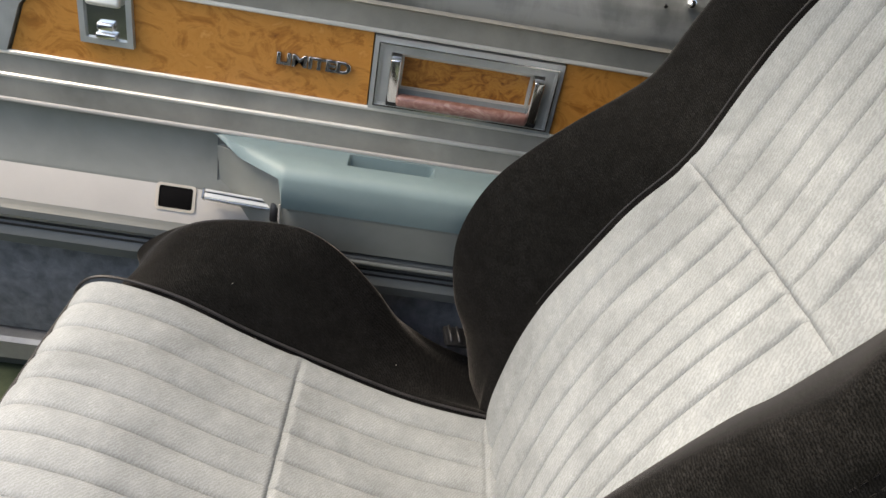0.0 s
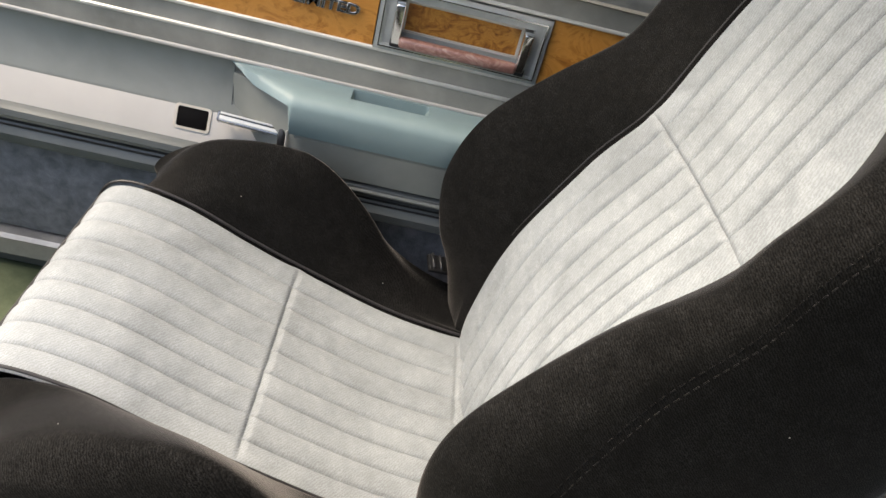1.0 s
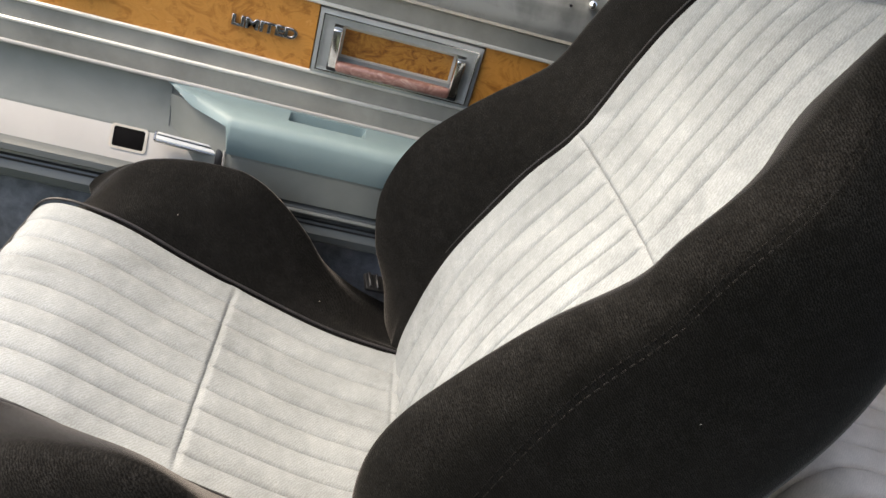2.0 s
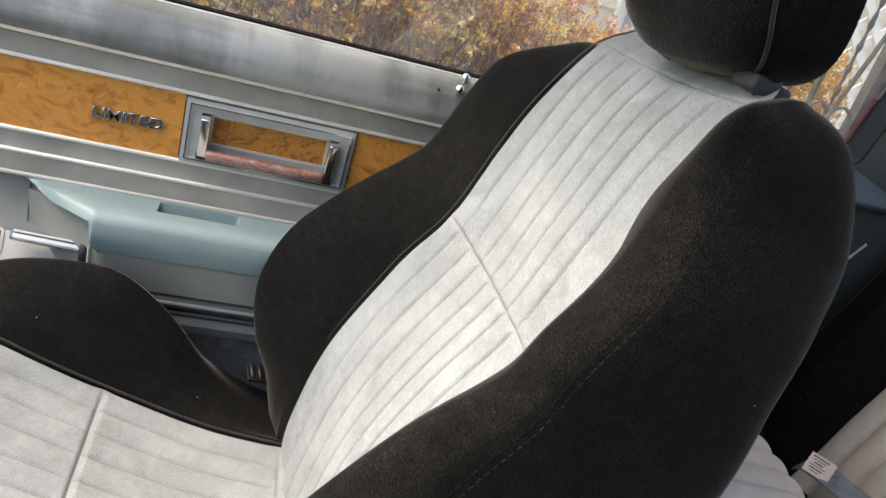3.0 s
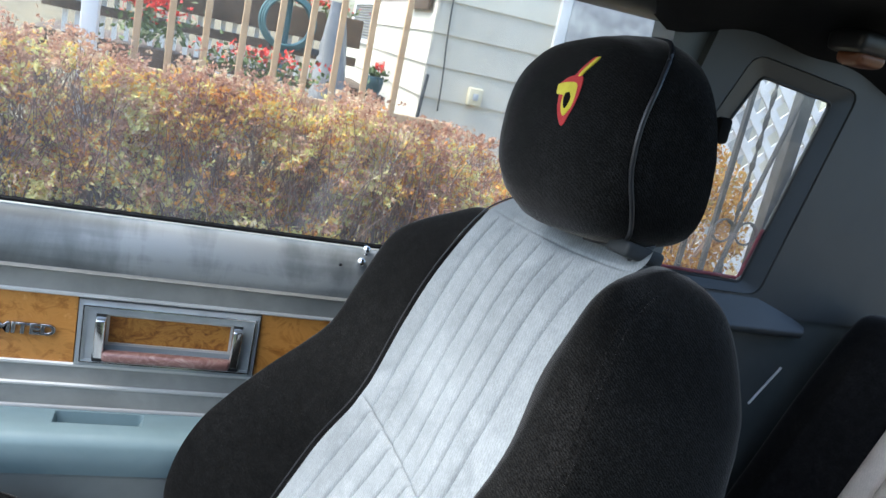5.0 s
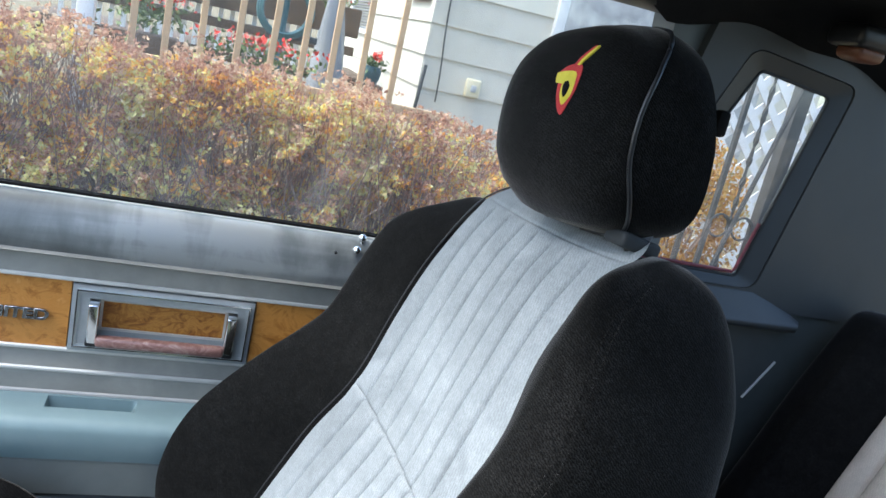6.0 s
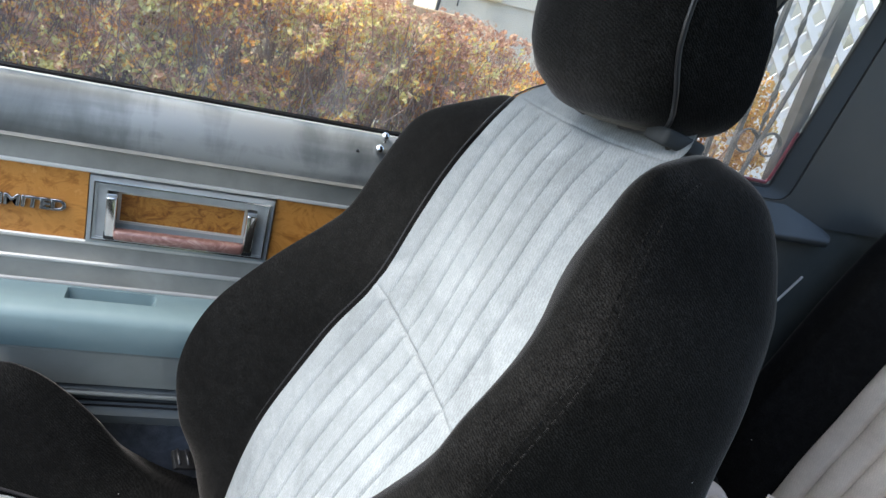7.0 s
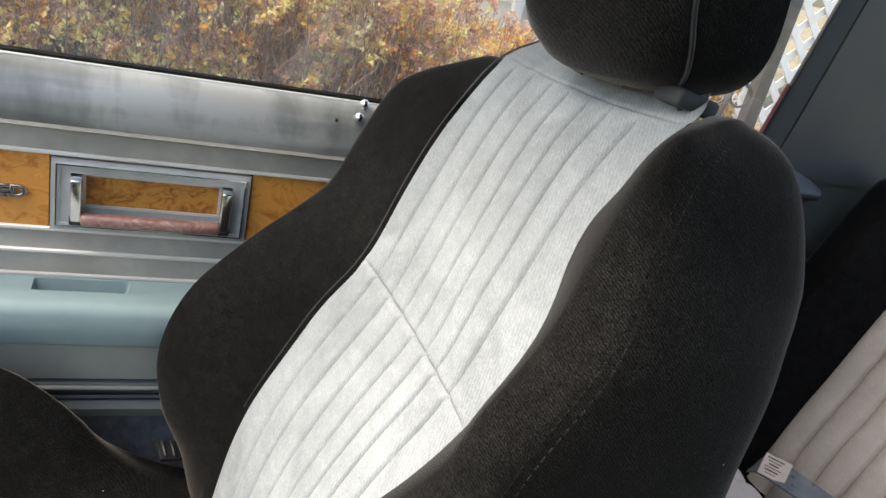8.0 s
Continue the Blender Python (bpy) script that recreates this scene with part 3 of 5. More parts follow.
# inner release ahead of the badge
rel = part("release_bezel", join(
    ring_plate(box_outline(-0.345, 0.632, -0.283, 0.706), box_outline(-0.338, 0.639, -0.290, 0.700), 0.02, -0.006),
    ring_plate(box_outline(-0.338, 0.639, -0.290, 0.700), box_outline(-0.328, 0.647, -0.300, 0.694), 0.012, 0.0)), BRUSHED, door, "grey release bezel", False)
part("cup", sheet([[(x, y, z) for x, z in line] for line, y in ((box_outline(-0.338, 0.639, -0.290, 0.700), -0.002), (box_outline(-0.327, 0.651, -0.301, 0.682), 0.010), (box_outline(-0.320, 0.655, -0.308, 0.676), 0.010))], True, True), CHROME, rel, "polished pyramid cup", False)
part("paddle", rounded(0.040, 0.010, 0.022, (-0.314, -0.006, 0.690), 0.004, 3, (-25, 0, 0)), BEAD, rel, "bright release paddle")
part("lever", rounded(0.020, 0.012, 0.010, (-0.314, -0.004, 0.655), 0.003, 3), CHROME, rel, "chrome release lever")
part("lever", rounded(0.024, 0.010, 0.007, (-0.314, -0.004, 0.6435), 0.002, 3), CHROME, rel, "chrome release lever")

bm = letters("LIMITED", 0.0155, 0.090, 0.004)
bmesh.ops.translate(bm, verts=bm.verts, vec=(-0.115, 0.0005, 0.6415))
part("badge", bm, DARK_CHROME, door, "raised chrome LIMITED lettering", False)

# window switch, chrome bar handle
slope = -24.5
sw = part("switch_bezel", ring_plate(box_outline(-0.261, -0.019, -0.209, 0.017, 0.005), box_outline(-0.257, -0.0155, -0.213, 0.0135, 0.003), 0.006, -0.003), GOLD, door, "pale bezel of the window switch")
# Flat plate; the deep switch hole's shade is put into its colour.
well = part("switch_well", rounded(0.046, 0.004, 0.031, (-0.235, 0.0005, -0.001), 0.001), BLACK_AND_SHADE, sw, "dark plate painted as the shaded switch recess")
turn = Matrix.Translation((0, -0.0165, 0.4425)) @ Euler((radians(slope), 0, 0)).to_matrix().to_4x4()
for ob in (sw, well):
    off = root_place(ob.parent)
    ob.data.transform(Matrix.Translation(-off) @ turn @ Matrix.Translation(off))
bar = part("bar_handle", rounded(0.086, 0.018, 0.013, (-0.150, -0.033, 0.461), 0.003, 3, (-38, 4, 3)), BRUSHED, door, "brushed bar handle with bright edges")
tip = Euler((radians(-38), radians(4), radians(3))).to_matrix()
# The near-black strip has no depth; the groove's shade is in its colour.
for up, out, thick, mat, note in ((0.0052, -0.0088, 0.0026, BEAD, "bright upper edge"), (0.0026, -0.0092, 0.0012, BLACK_AND_SHADE, "dark strip painted as the groove's shade"), (-0.0015, -0.0092, 0.0050, BEAD, "pale bar face"), (-0.0054, -0.0086, 0.0014, CHROME, "polished lower edge")):
    part("bar_rib", rounded(0.083, 0.0022, thick, tuple(Vector((-0.150, -0.033, 0.461)) + tip @ Vector((0, out, up))), 0.0005, 1, (-38, 4, 3)), mat, bar, note)
part("bar_end", rounded(0.003, 0.019, 0.014, tuple(Vector((-0.150, -0.033, 0.461)) + tip @ Vector((-0.0435, 0, 0))), 0.001, 1, (-38, 4, 3)), DARK_CHROME, bar, "dark end cap")
part("bar_hinge", rounded(0.012, 0.022, 0.026, (-0.1010, -0.040, 0.457), 0.004, 2, (-20, 0, 0)), PLASTIC_BLACK, door, "black hinge block of the bar handle")
# Pale cord; the highlight on the armrest's front edge is put into its colour.
part("edge_highlight", tube([(-0.0940, -0.0500, 0.474), (-0.0935, -0.0535, 0.455), (-0.0935, -0.0510, 0.432)], 0.0016, 6), VINYL_LIGHT, door, "pale highlight line down the armrest front")

# lock knob and its collar


def ball(at, r):
    return tube([(at[0], at[1], at[2] + r * math.sin(a)) for a in np.linspace(-1.5, 1.5, 9)], lambda f: r * max(math.cos(-1.5 + 3.0 * f), 0.06), 14)


part("lock_knob", join(ball((0.362, 0.016, 0.8055), 0.0060), tube([(0.362, 0.016, 0.793), (0.362, 0.016, 0.802)], 0.0035, 10)), CHROME, door, "bright round lock knob")
part("lock_collar", ball((0.354, 0.0, 0.791), 0.0064), CHROME, door, "bright round screw cap")
part("screw", tube([(0.325, 0.000, 0.785), (0.325, -0.003, 0.784)], 0.0022, 8), PLASTIC_BLACK, door)

# side window
part("weatherstrip", along_x([(0.033, 0.799), (0.036, 0.8065), (0.044, 0.808), (0.050, 0.803), (0.050, 0.79), (0.036, 0.79)], X0, X1 + 0.02, 4), BLACK_AND_SHADE, door, "black rubber weatherstrip")
window = part("window_1", slab([(-0.6, 0.79), (DOOR_END + 0.04, 0.79), (DOOR_END + 0.04, 1.22), (-0.6, 1.22)], 0.004, at=0.052), GLASS, smooth=False)
window.visible_shadow = False
tagged(window, "clear slightly dirty side window pane", "window", kind="structure")

# ---- pillar and quarter trim ----
pillar = part("pillar_trim", slab([(0.72, 0.78), (0.79, 0.78), (0.815, 1.06), (0.80, 1.25), (0.715, 1.25), (0.725, 1.1)], 0.06, at=-0.035), VINYL_DARK)
tagged(pillar, "slate plastic pillar trim beside the window", "trim", kind="structure")

quarter = thing("quarter_trim", (1.0, -0.03, 0.3), "slate plastic quarter trim round a small window", "trim panel", kind="structure")
HOLE = soft_corners([(0.735, 0.852), (0.949, 0.847), (1.010, 1.142), (0.876, 1.156)], 0.010)
LIP = soft_corners([(0.729, 0.846), (0.954, 0.841), (1.017, 1.148), (0.869, 1.163)], 0.012)
FACE = soft_corners([(0.700, 0.832), (0.979, 0.832), (1.043, 1.165), (0.845, 1.185)], 0.022)
OUT = soft_corners([(0.69, 0.80), (1.42, 0.80), (1.42, 1.27), (0.79, 1.27)], 0.004)


def between(f):
    return [(a[0] + (b[0] - a[0]) * f, a[1] + (b[1] - a[1]) * f) for a, b in zip(FACE, LIP)]


part("panel", ring_plate(OUT, FACE, 0.03, -0.052), TRIM_SLATE, quarter, "", False)
part("window_surround", sheet([[(x, y, z) for x, z in line] for line, y in ((FACE, -0.0525), (between(0.04), -0.0490), (between(0.10), -0.0505), (between(0.5), -0.0470), (LIP, -0.0420), (HOLE, -0.0385), (HOLE, -0.0300))], True), TRIM_SLATE, quarter, "bevelled slate window surround")
part("gasket", tube([(x, -0.0385, z) for x, z in HOLE], 0.0026, 8, True), RUBBER, quarter, "black rubber gasket")
part("red_strip", tube([(0.76, -0.0365, 0.856), (0.940, -0.0365, 0.8525), (0.9455, -0.0365, 0.859), (0.962, -0.0365, 0.935)], 0.0030, 6), RED_STRIP, quarter, "dark red strip round the pane's edge")
pane = part("pane", slab(LIP, 0.004, at=-0.0330), GLASS_CLEAN, quarter, "", False)
pane.visible_shadow = False
part("sill_ledge", sheet([[(x0, -0.0525, z0), (0.4 * x0 + 0.6 * x1, -0.067, 0.4 * z0 + 0.475), (x1, -0.074, 0.7900), (x1, -0.0760, 0.7882), (x1, -0.0767, 0.7850), (x1, -0.0757, 0.7805), (x1, -0.072, 0.776), (x0, -0.05, 0.770)] for x0, z0, x1 in ((0.70, 0.828, 0.70), (0.85, 0.829, 0.83), (0.979, 0.828, 0.95), (1.02, 0.815, 1.005), (1.064, 0.800, 1.058), (1.085, 0.790, 1.066))], True, True), TRIM_SLATE, quarter, "sloped slate ledge")
part("belt_hook", rounded(0.020, 0.020, 0.038, (0.820, -0.060, 1.070), 0.006, 2), BLACK_AND_SHADE, quarter, "small black belt hook")
part("lower_panel", slab([(0.70, 0.25), (1.5, 0.25), (1.5, 0.798), (0.70, 0.798)], 0.03, at=-0.045), VINYL_SLATE, quarter)
part("chrome_strip", tube([(1.075, -0.0465, 0.7135), (1.0335, -0.0465, 0.644)], 0.0022, 8), BEAD, quarter, "thin chrome strip")

roof_lamp = thing("roof_lamp", (0.950, -0.13, 1.235), "small roof lamp with a brown lens on the headliner", "lamp")
part("lamp_frame", rounded(0.074, 0.070, 0.030, (0.950, -0.13, 1.222), 0.010, 3), PLASTIC_BLACK, roof_lamp, "black plastic frame")
part("lens", rounded(0.050, 0.048, 0.024, (0.950, -0.13, 1.203), 0.011, 3), LENS_BROWN, roof_lamp, "brown plastic lens")

# ---- seats ----


def quilted(profile, yc, half, pleats, seams, rows=90, depth=0.006, fade=None, concave=0.0, forward=1.0, near=None, sharp=0.36, seam_width=0.0042, start=0.0, groove=0.0044, stitch=None):
    """A pleated panel: an (x, z) profile spread across y, with puffed ribs along it and sunken seams across it.
    stitch gives the grooves' places across the panel, from the near edge to the far one; without it they are even."""
    p = smooth_curve(profile, rows)
    t = np.gradient(p, axis=0)
    t /= np.linalg.norm(t, axis=1)[:, None]
    n = np.stack([-t[:, 1], t[:, 0]], 1) * forward
    s = np.r_[0, np.cumsum(np.linalg.norm(np.diff(p, axis=0), axis=1))]
    fine = 34
    grid = []
    for i in range(rows):
        row = []
        far_edge = half(s[i]) if callable(half) else half
        near_edge = near(s[i]) if near is not None else far_edge
        if stitch is not None:
            lines = [-near_edge] + [min(max(g, 0.012 * (k + 1) - near_edge), far_edge - 0.012 * (pleats - 1 - k)) for k, g in enumerate(stitch(s[i]))] + [far_edge]
        else:
            lines = [(2 * k / pleats - 1) * (far_edge if 2 * k > pleats else near_edge) for k in range(pleats + 1)]
        for j in range(pleats * fine + 1):
            k = min(j // fine, pleats - 1)
            raw = j / fine - k
            y = lines[k] + (lines[k + 1] - lines[k]) * raw
            u = y / (far_edge if y > 0 else near_edge)
            p01 = (raw % 1.0) ** 1.25
            puff = depth * (abs(math.sin(math.pi * p01)) ** sharp - 1)
            puff -= groove * math.exp(-((min(p01, 1 - p01) / 0.045) ** 2))
            if start:
                puff *= 0.22 + 0.78 * min(max((s[i] - start) / 0.07, 0), 1)
            if fade is not None:
                puff *= min(max((fade - s[i]) / 0.02, 0), 1)
            for nth, seam in enumerate(seams):
                near_seam = abs(s[i] - seam)
                puff *= 1.0 - 0.55 * math.exp(-((near_seam / 0.012) ** 2))
                puff -= (0.4 * depth + 0.0012) * math.exp(-((near_seam / seam_width) ** 2)) * (1 - u**8) * (1.0 if nth == 0 else 0.5)
            puff += concave * (u * u - 1)
            wob = 0.0007 * noise.noise((s[i] * 14, u * 5, yc * 7))
            x, z = p[i] + n[i] * (puff + wob)
            row.append((x, yc + y, z))
        grid.append(row)
    return grid


def bolster(profile, yc, side, inner, ridges, outers, heights, backs, rows=70, top=0.06, forward=1.0, cap_low=0.0):
    """A side bolster along an (x, z) profile: ridge, outer flank and rear, rounded off at its ends."""
    p = smooth_curve(profile, rows)
    t = np.gradient(p, axis=0)
    t /= np.linalg.norm(t, axis=1)[:, None]
    n = np.stack([-t[:, 1], t[:, 0]], 1) * forward
    s = np.r_[0, np.cumsum(np.linalg.norm(np.diff(p, axis=0), axis=1))]
    grid = []
    for i in range(rows):
        h, back = smooth_value(heights, s[i]), smooth_value(backs, s[i])
        ridge, outer = smooth_value(ridges, s[i]), smooth_value(outers, s[i])
        half = inner(s[i]) if callable(inner) else inner
        line = smooth_curve([(half - 0.006, -0.012), (half + 0.004, 0.004), (half + 0.22 * (ridge - half), 0.30 * h), (half + 0.55 * (ridge - half), 0.68 * h), (half + 0.84 * (ridge - half), 0.95 * h), (ridge, h), (ridge + 0.6 * (outer - ridge), 0.80 * h), (outer, 0.42 * h), (outer + 0.004, -0.35 * back), (outer - 0.004, -0.8 * back), (outer - 0.03, -back), (half, -back)], 34)
        f = 1.0
        if s[i] > s[-1] - top:
            f = math.sqrt(max(1 - ((s[i] - s[-1] + top) / top) ** 2, 0.0004))
        elif cap_low and s[i] < cap_low:
            f = math.sqrt(max(1 - (1 - s[i] / cap_low) ** 2, 0.0004))
        mid = np.array([half + 0.22 * (outer - half), -0.45 * back])
        row = []
        for a, d in line:
            a, d = mid + (np.array([a, d]) - mid) * np.array([0.35 + 0.65 * f, f])
            x, z = p[i] + n[i] * d
            row.append((x, yc + side * a, z))
        grid.append(row)
    return grid


def piping(profile, yc, offset, radius, lift=0.0, forward=1.0):
    p = smooth_curve(profile, 60)
    t = np.gradient(p, axis=0)
    t /= np.linalg.norm(t, axis=1)[:, None]
    n = np.stack([-t[:, 1], t[:, 0]], 1) * forward
    return tube([(p[i][0] + n[i][0] * lift, yc + offset, p[i][1] + n[i][1] * lift) for i in range(60)], radius, 8)


YC = -0.360
BACK = [(0.205, 0.27), (0.210, 0.337), (0.241, 0.472), (0.2925, 0.590), (0.345, 0.688), (0.384, 0.780), (0.423, 0.865), (0.458, 0.924), (0.484, 0.949), (0.522, 0.972), (0.560, 0.968)]
BACK_SIDE = [(0.203, 0.20), (0.208, 0.337), (0.240, 0.472), (0.2925, 0.590), (0.345, 0.688), (0.384, 0.780), (0.423, 0.865), (0.455, 0.926), (0.467, 0.960)]
BACK_FAR = BACK_SIDE[:-2] + [(0.451, 0.916), (0.461, 0.944)]
LEAN = Matrix.Translation((0, YC, 0.33)) @ Euler((radians(-5), 0, 0)).to_matrix().to_4x4() @ Matrix.Translation((0, -YC, -0.33))


def leant(bm):
    """The backrest leans a little towards the door."""
    bm.transform(LEAN)
    return bm


CUSHION = [(-0.300, 0.22), (-0.312, 0.30), (-0.305, 0.385), (-0.272, 0.420), (-0.193, 0.408), (-0.105, 0.370), (-0.034, 0.342), (0.096, 0.297), (0.205, 0.277), (0.25, 0.272)]
CUSHION_SIDE = [(-0.300, 0.345), (-0.278, 0.398), (-0.193, 0.408), (-0.105, 0.370), (-0.034, 0.342), (0.096, 0.297), (0.205, 0.277), (0.27, 0.272)]


def arc_at(profile, x=None, z=None):
    """How far along a profile a given x or z lies."""
    p = smooth_curve(profile, 400)
    s = np.r_[0, np.cumsum(np.linalg.norm(np.diff(p, axis=0), axis=1))]
    i = int(np.argmin(abs(p[:, 0] - x))) if x is not None else int(np.argmin(abs(p[:, 1] - z)))
    return float(s[i])


seat = thing("front_seat", (0.0, YC, 0.09), "bucket seat in pleated grey and black velour", "car seat")
back_seam = arc_at(BACK, z=0.688)


def far_half(at):
    return smooth_value([(0.0, 0.190), (0.05, 0.200), (back_seam - 0.32, 0.206), (back_seam - 0.25, 0.197), (back_seam - 0.18, 0.187), (back_seam - 0.08, 0.181), (back_seam - 0.01, 0.165), (back_seam + 0.04, 0.165), (back_seam + 0.14, 0.178), (back_seam + 0.22, 0.174), (back_seam + 0.29, 0.168), (back_seam + 0.34, 0.150), (back_seam + 0.5, 0.12)], at)


def near_half(at):
    return smooth_value([(0.0, 0.164), (back_seam - 0.12, 0.165), (back_seam - 0.04, 0.177), (back_seam + 0.00, 0.184), (back_seam + 0.045, 0.195), (back_seam + 0.08, 0.198), (back_seam + 0.12, 0.188), (back_seam + 0.155, 0.172), (back_seam + 0.185, 0.166), (back_seam + 0.215, 0.171), (back_seam + 0.25, 0.176), (back_seam + 0.275, 0.169), (back_seam + 0.30, 0.165), (back_seam + 0.35, 0.125), (back_seam + 0.5, 0.05)], at)


def along_side(fn, shift, wider):
    return lambda at: fn(at + shift) + wider


def back_stitch(at):
    """Seven stitched grooves, which spread a little towards the waist seam and drift to the near side above it."""
    low, waist, high = (-0.120, -0.081, -0.047, -0.011, 0.032, 0.081, 0.130), (-0.131, -0.092, -0.057, -0.018, 0.025, 0.068, 0.118), (-0.115, -0.070, -0.031, 0.009, 0.048, 0.089, 0.135)
    w = at - back_seam
    other, f = (low, min(-w / 0.14, 1.0)) if w < 0 else (high, min(w / 0.20, 1.15))
    return [a + (b - a) * f for a, b in zip(waist, other)]


part("backrest_panel", leant(sheet(quilted(BACK, YC, far_half, 8, [back_seam, arc_at(BACK, z=0.941)], 420, 0.0074, arc_at(BACK, z=0.940), 0.009, 1.0, lambda at: near_half(at) + 0.006, 0.27, 0.0022, 0.0, 0.0042, back_stitch))), VELOUR_GREY, seat, "pleated grey velour backrest panel")
part("cushion_panel", sheet(quilted(CUSHION, YC, 0.180, 9, [arc_at(CUSHION, x=-0.034), arc_at(CUSHION, x=0.205)], 330, 0.0056, None, 0.0, 1.0, lambda at: 0.152, 0.44, 0.0034, 0.14, 0.0012)), VELOUR_GREY, seat, "pleated grey velour seat cushion")
LOW = arc_at(BACK_SIDE, z=0.337)
near_heights = [(LOW + a, b) for a, b in ((-0.138, 0.02), (0, 0.045), (0.07, 0.084), (0.145, 0.104), (0.23, 0.091), (0.32, 0.073), (0.38, 0.058), (0.43, 0.057), (0.5, 0.045), (0.57, 0.054), (0.63, 0.062), (0.75, 0.075))]
near_depths = [(LOW + a, b) for a, b in ((-0.138, 0.21), (0.1, 0.204), (0.2, 0.2), (0.3, 0.196), (0.4, 0.174), (0.5, 0.133), (0.56, 0.122), (0.6, 0.122), (0.64, 0.1), (0.75, 0))]
near_ridge = [(LOW + a, b) for a, b in ((-0.138, 0.262), (0.1, 0.262), (0.25, 0.262), (0.4, 0.277), (0.52, 0.271), (0.62, 0.27), (0.75, 0.258))]
near_outer = [(LOW + a, b) for a, b in ((-0.138, 0.295), (0.1, 0.295), (0.25, 0.294), (0.4, 0.303), (0.52, 0.309), (0.62, 0.277), (0.75, 0.25))]
far_heights = [(LOW + a, b) for a, b in ((-0.138, -0.01), (0, 0.032), (0.07, 0.079), (0.145, 0.113), (0.23, 0.119), (0.32, 0.0925), (0.38, 0.071), (0.43, 0.0525), (0.5, 0.0475), (0.57, 0.0455), (0.63, 0.0315), (0.75, 0.025))]
far_depths = [(LOW + a, b) for a, b in ((-0.138, 0.21), (0.1, 0.204), (0.2, 0.2), (0.3, 0.186), (0.4, 0.168), (0.5, 0.148), (0.56, 0.14), (0.6, 0.115), (0.64, 0.105), (0.75, 0.05))]
far_ridge = [(LOW + a, b) for a, b in ((-0.138, 0.263), (0.1, 0.266), (0.25, 0.249), (0.4, 0.25), (0.52, 0.27), (0.62, 0.252), (0.75, 0.26))]
far_outer = [(LOW + a, b) for a, b in ((-0.138, 0.295), (0.1, 0.296), (0.25, 0.294), (0.4, 0.296), (0.52, 0.305), (0.62, 0.274), (0.75, 0.285))]
cush_heights = [(0.0, -0.06), (0.04, -0.045), (0.085, -0.010), (0.135, 0.045), (0.19, 0.095), (0.24, 0.117), (0.30, 0.113), (0.37, 0.082), (0.43, 0.044), (0.53, 0.0), (0.67, -0.02)]
for side in (1, -1):
    line = BACK_FAR if side > 0 else BACK_SIDE
    inner_edge = along_side(far_half if side > 0 else near_half, arc_at(BACK, z=0.337) - LOW, -0.003 if side > 0 else 0.004)
    tables = (far_ridge, far_outer, far_heights, far_depths) if side > 0 else (near_ridge, near_outer, near_heights, near_depths)
    flank = bolster(line, YC, side, inner_edge, *tables, 110, 0.11 if side > 0 else 0.07)
    run = []
    for k in range(10, 100):
        at = 21.6 - 2.2 * min(max((k - 30) / 50, 0), 1)
        a, b = Vector(flank[k][int(at)]), Vector(flank[k][int(at) + 1])
        run.append(a.lerp(b, at % 1.0))
    for step, at_side in ((0.0, 0.0), (0.5, 0.0075)):
        stitches = []
        for p, q in zip(run, run[1:]):
            drop = Vector((0.15 * at_side, side * at_side, -0.35 * at_side))
            stitches.append(tube([p.lerp(q, 0.1 + 0.3 * step) + drop, p.lerp(q, 0.65 + 0.3 * step) + drop], 0.0006, 5))
        part("stitched_seam", leant(join(*stitches)), VELOUR_BLACK, seat, "row of dark stitches")
    part("backrest_bolster", leant(sheet(flank, True, True)), VELOUR_BLACK, seat, "black velour backrest bolster")
    flat = smooth_curve(BACK[:10], 70)
    way = np.r_[0, np.cumsum(np.linalg.norm(np.diff(flat, axis=0), axis=1))]
    edge = far_half if side > 0 else near_half
    if side > 0:
        part("piping", leant(tube([(x - 0.002, YC + side * (edge(w) + 0.0005), z + 0.001) for (x, z), w in zip(flat, way)], 0.0011, 8)), CORD_BLACK, seat)
    part("cushion_bolster", sheet(bolster(CUSHION_SIDE, YC, side, 0.180 if side > 0 else 0.152, [(0, 0.258), (0.5, 0.258), (0.8, 0.258)], [(0, 0.292), (0.5, 0.292), (0.8, 0.292)], cush_heights, [(0, 0.2), (0.8, 0.2)], 90, 0.02, 1.0, 0.085), True, True), VELOUR_BLACK, seat, "black velour cushion bolster")
    part("piping", piping(CUSHION[1:], YC, 0.1815 if side > 0 else -0.1535, 0.0020, 0.002), CORD_BLACK, seat)
part("front_piping", tube([(-0.300, y, 0.396) for y in np.linspace(YC - 0.153, YC + 0.181, 12)], 0.0026), CORD_BLACK, seat)
part("cushion_base", join(rounded(0.56, 0.50, 0.16, (-0.02, YC, 0.185), 0.03), rounded(0.24, 0.53, 0.22, (-0.165, YC, 0.225), 0.03)), VELOUR_BLACK, seat)
part("backrest_shell", leant(sheet([[(x + 0.10, YC + u, z - 0.03) for u in np.linspace(-0.26, 0.26, 12)] for x, z in smooth_curve(BACK_SIDE[:7], 24)] + [[(x + 0.07, YC + u, z - 0.02) for u in np.linspace(-0.17, 0.17, 12)] for x, z in smooth_curve(BACK_SIDE[:7], 24)[::-1]], False)), VELOUR_BLACK, seat, "black velour seat back")
for side in (1, -1):
    part("seat_rail", rounded(0.5, 0.03, 0.03, (-0.02, YC + side * 0.18, 0.105), 0.004), PLASTIC_BLACK, seat)

# headrest: front and rear shells meet at a corded seam
tilt = Matrix.Translation((0.4113, -0.3652, 1.0405)) @ Euler((radians(-7.9), radians(1.6), radians(4.4))).to_matrix().to_4x4()
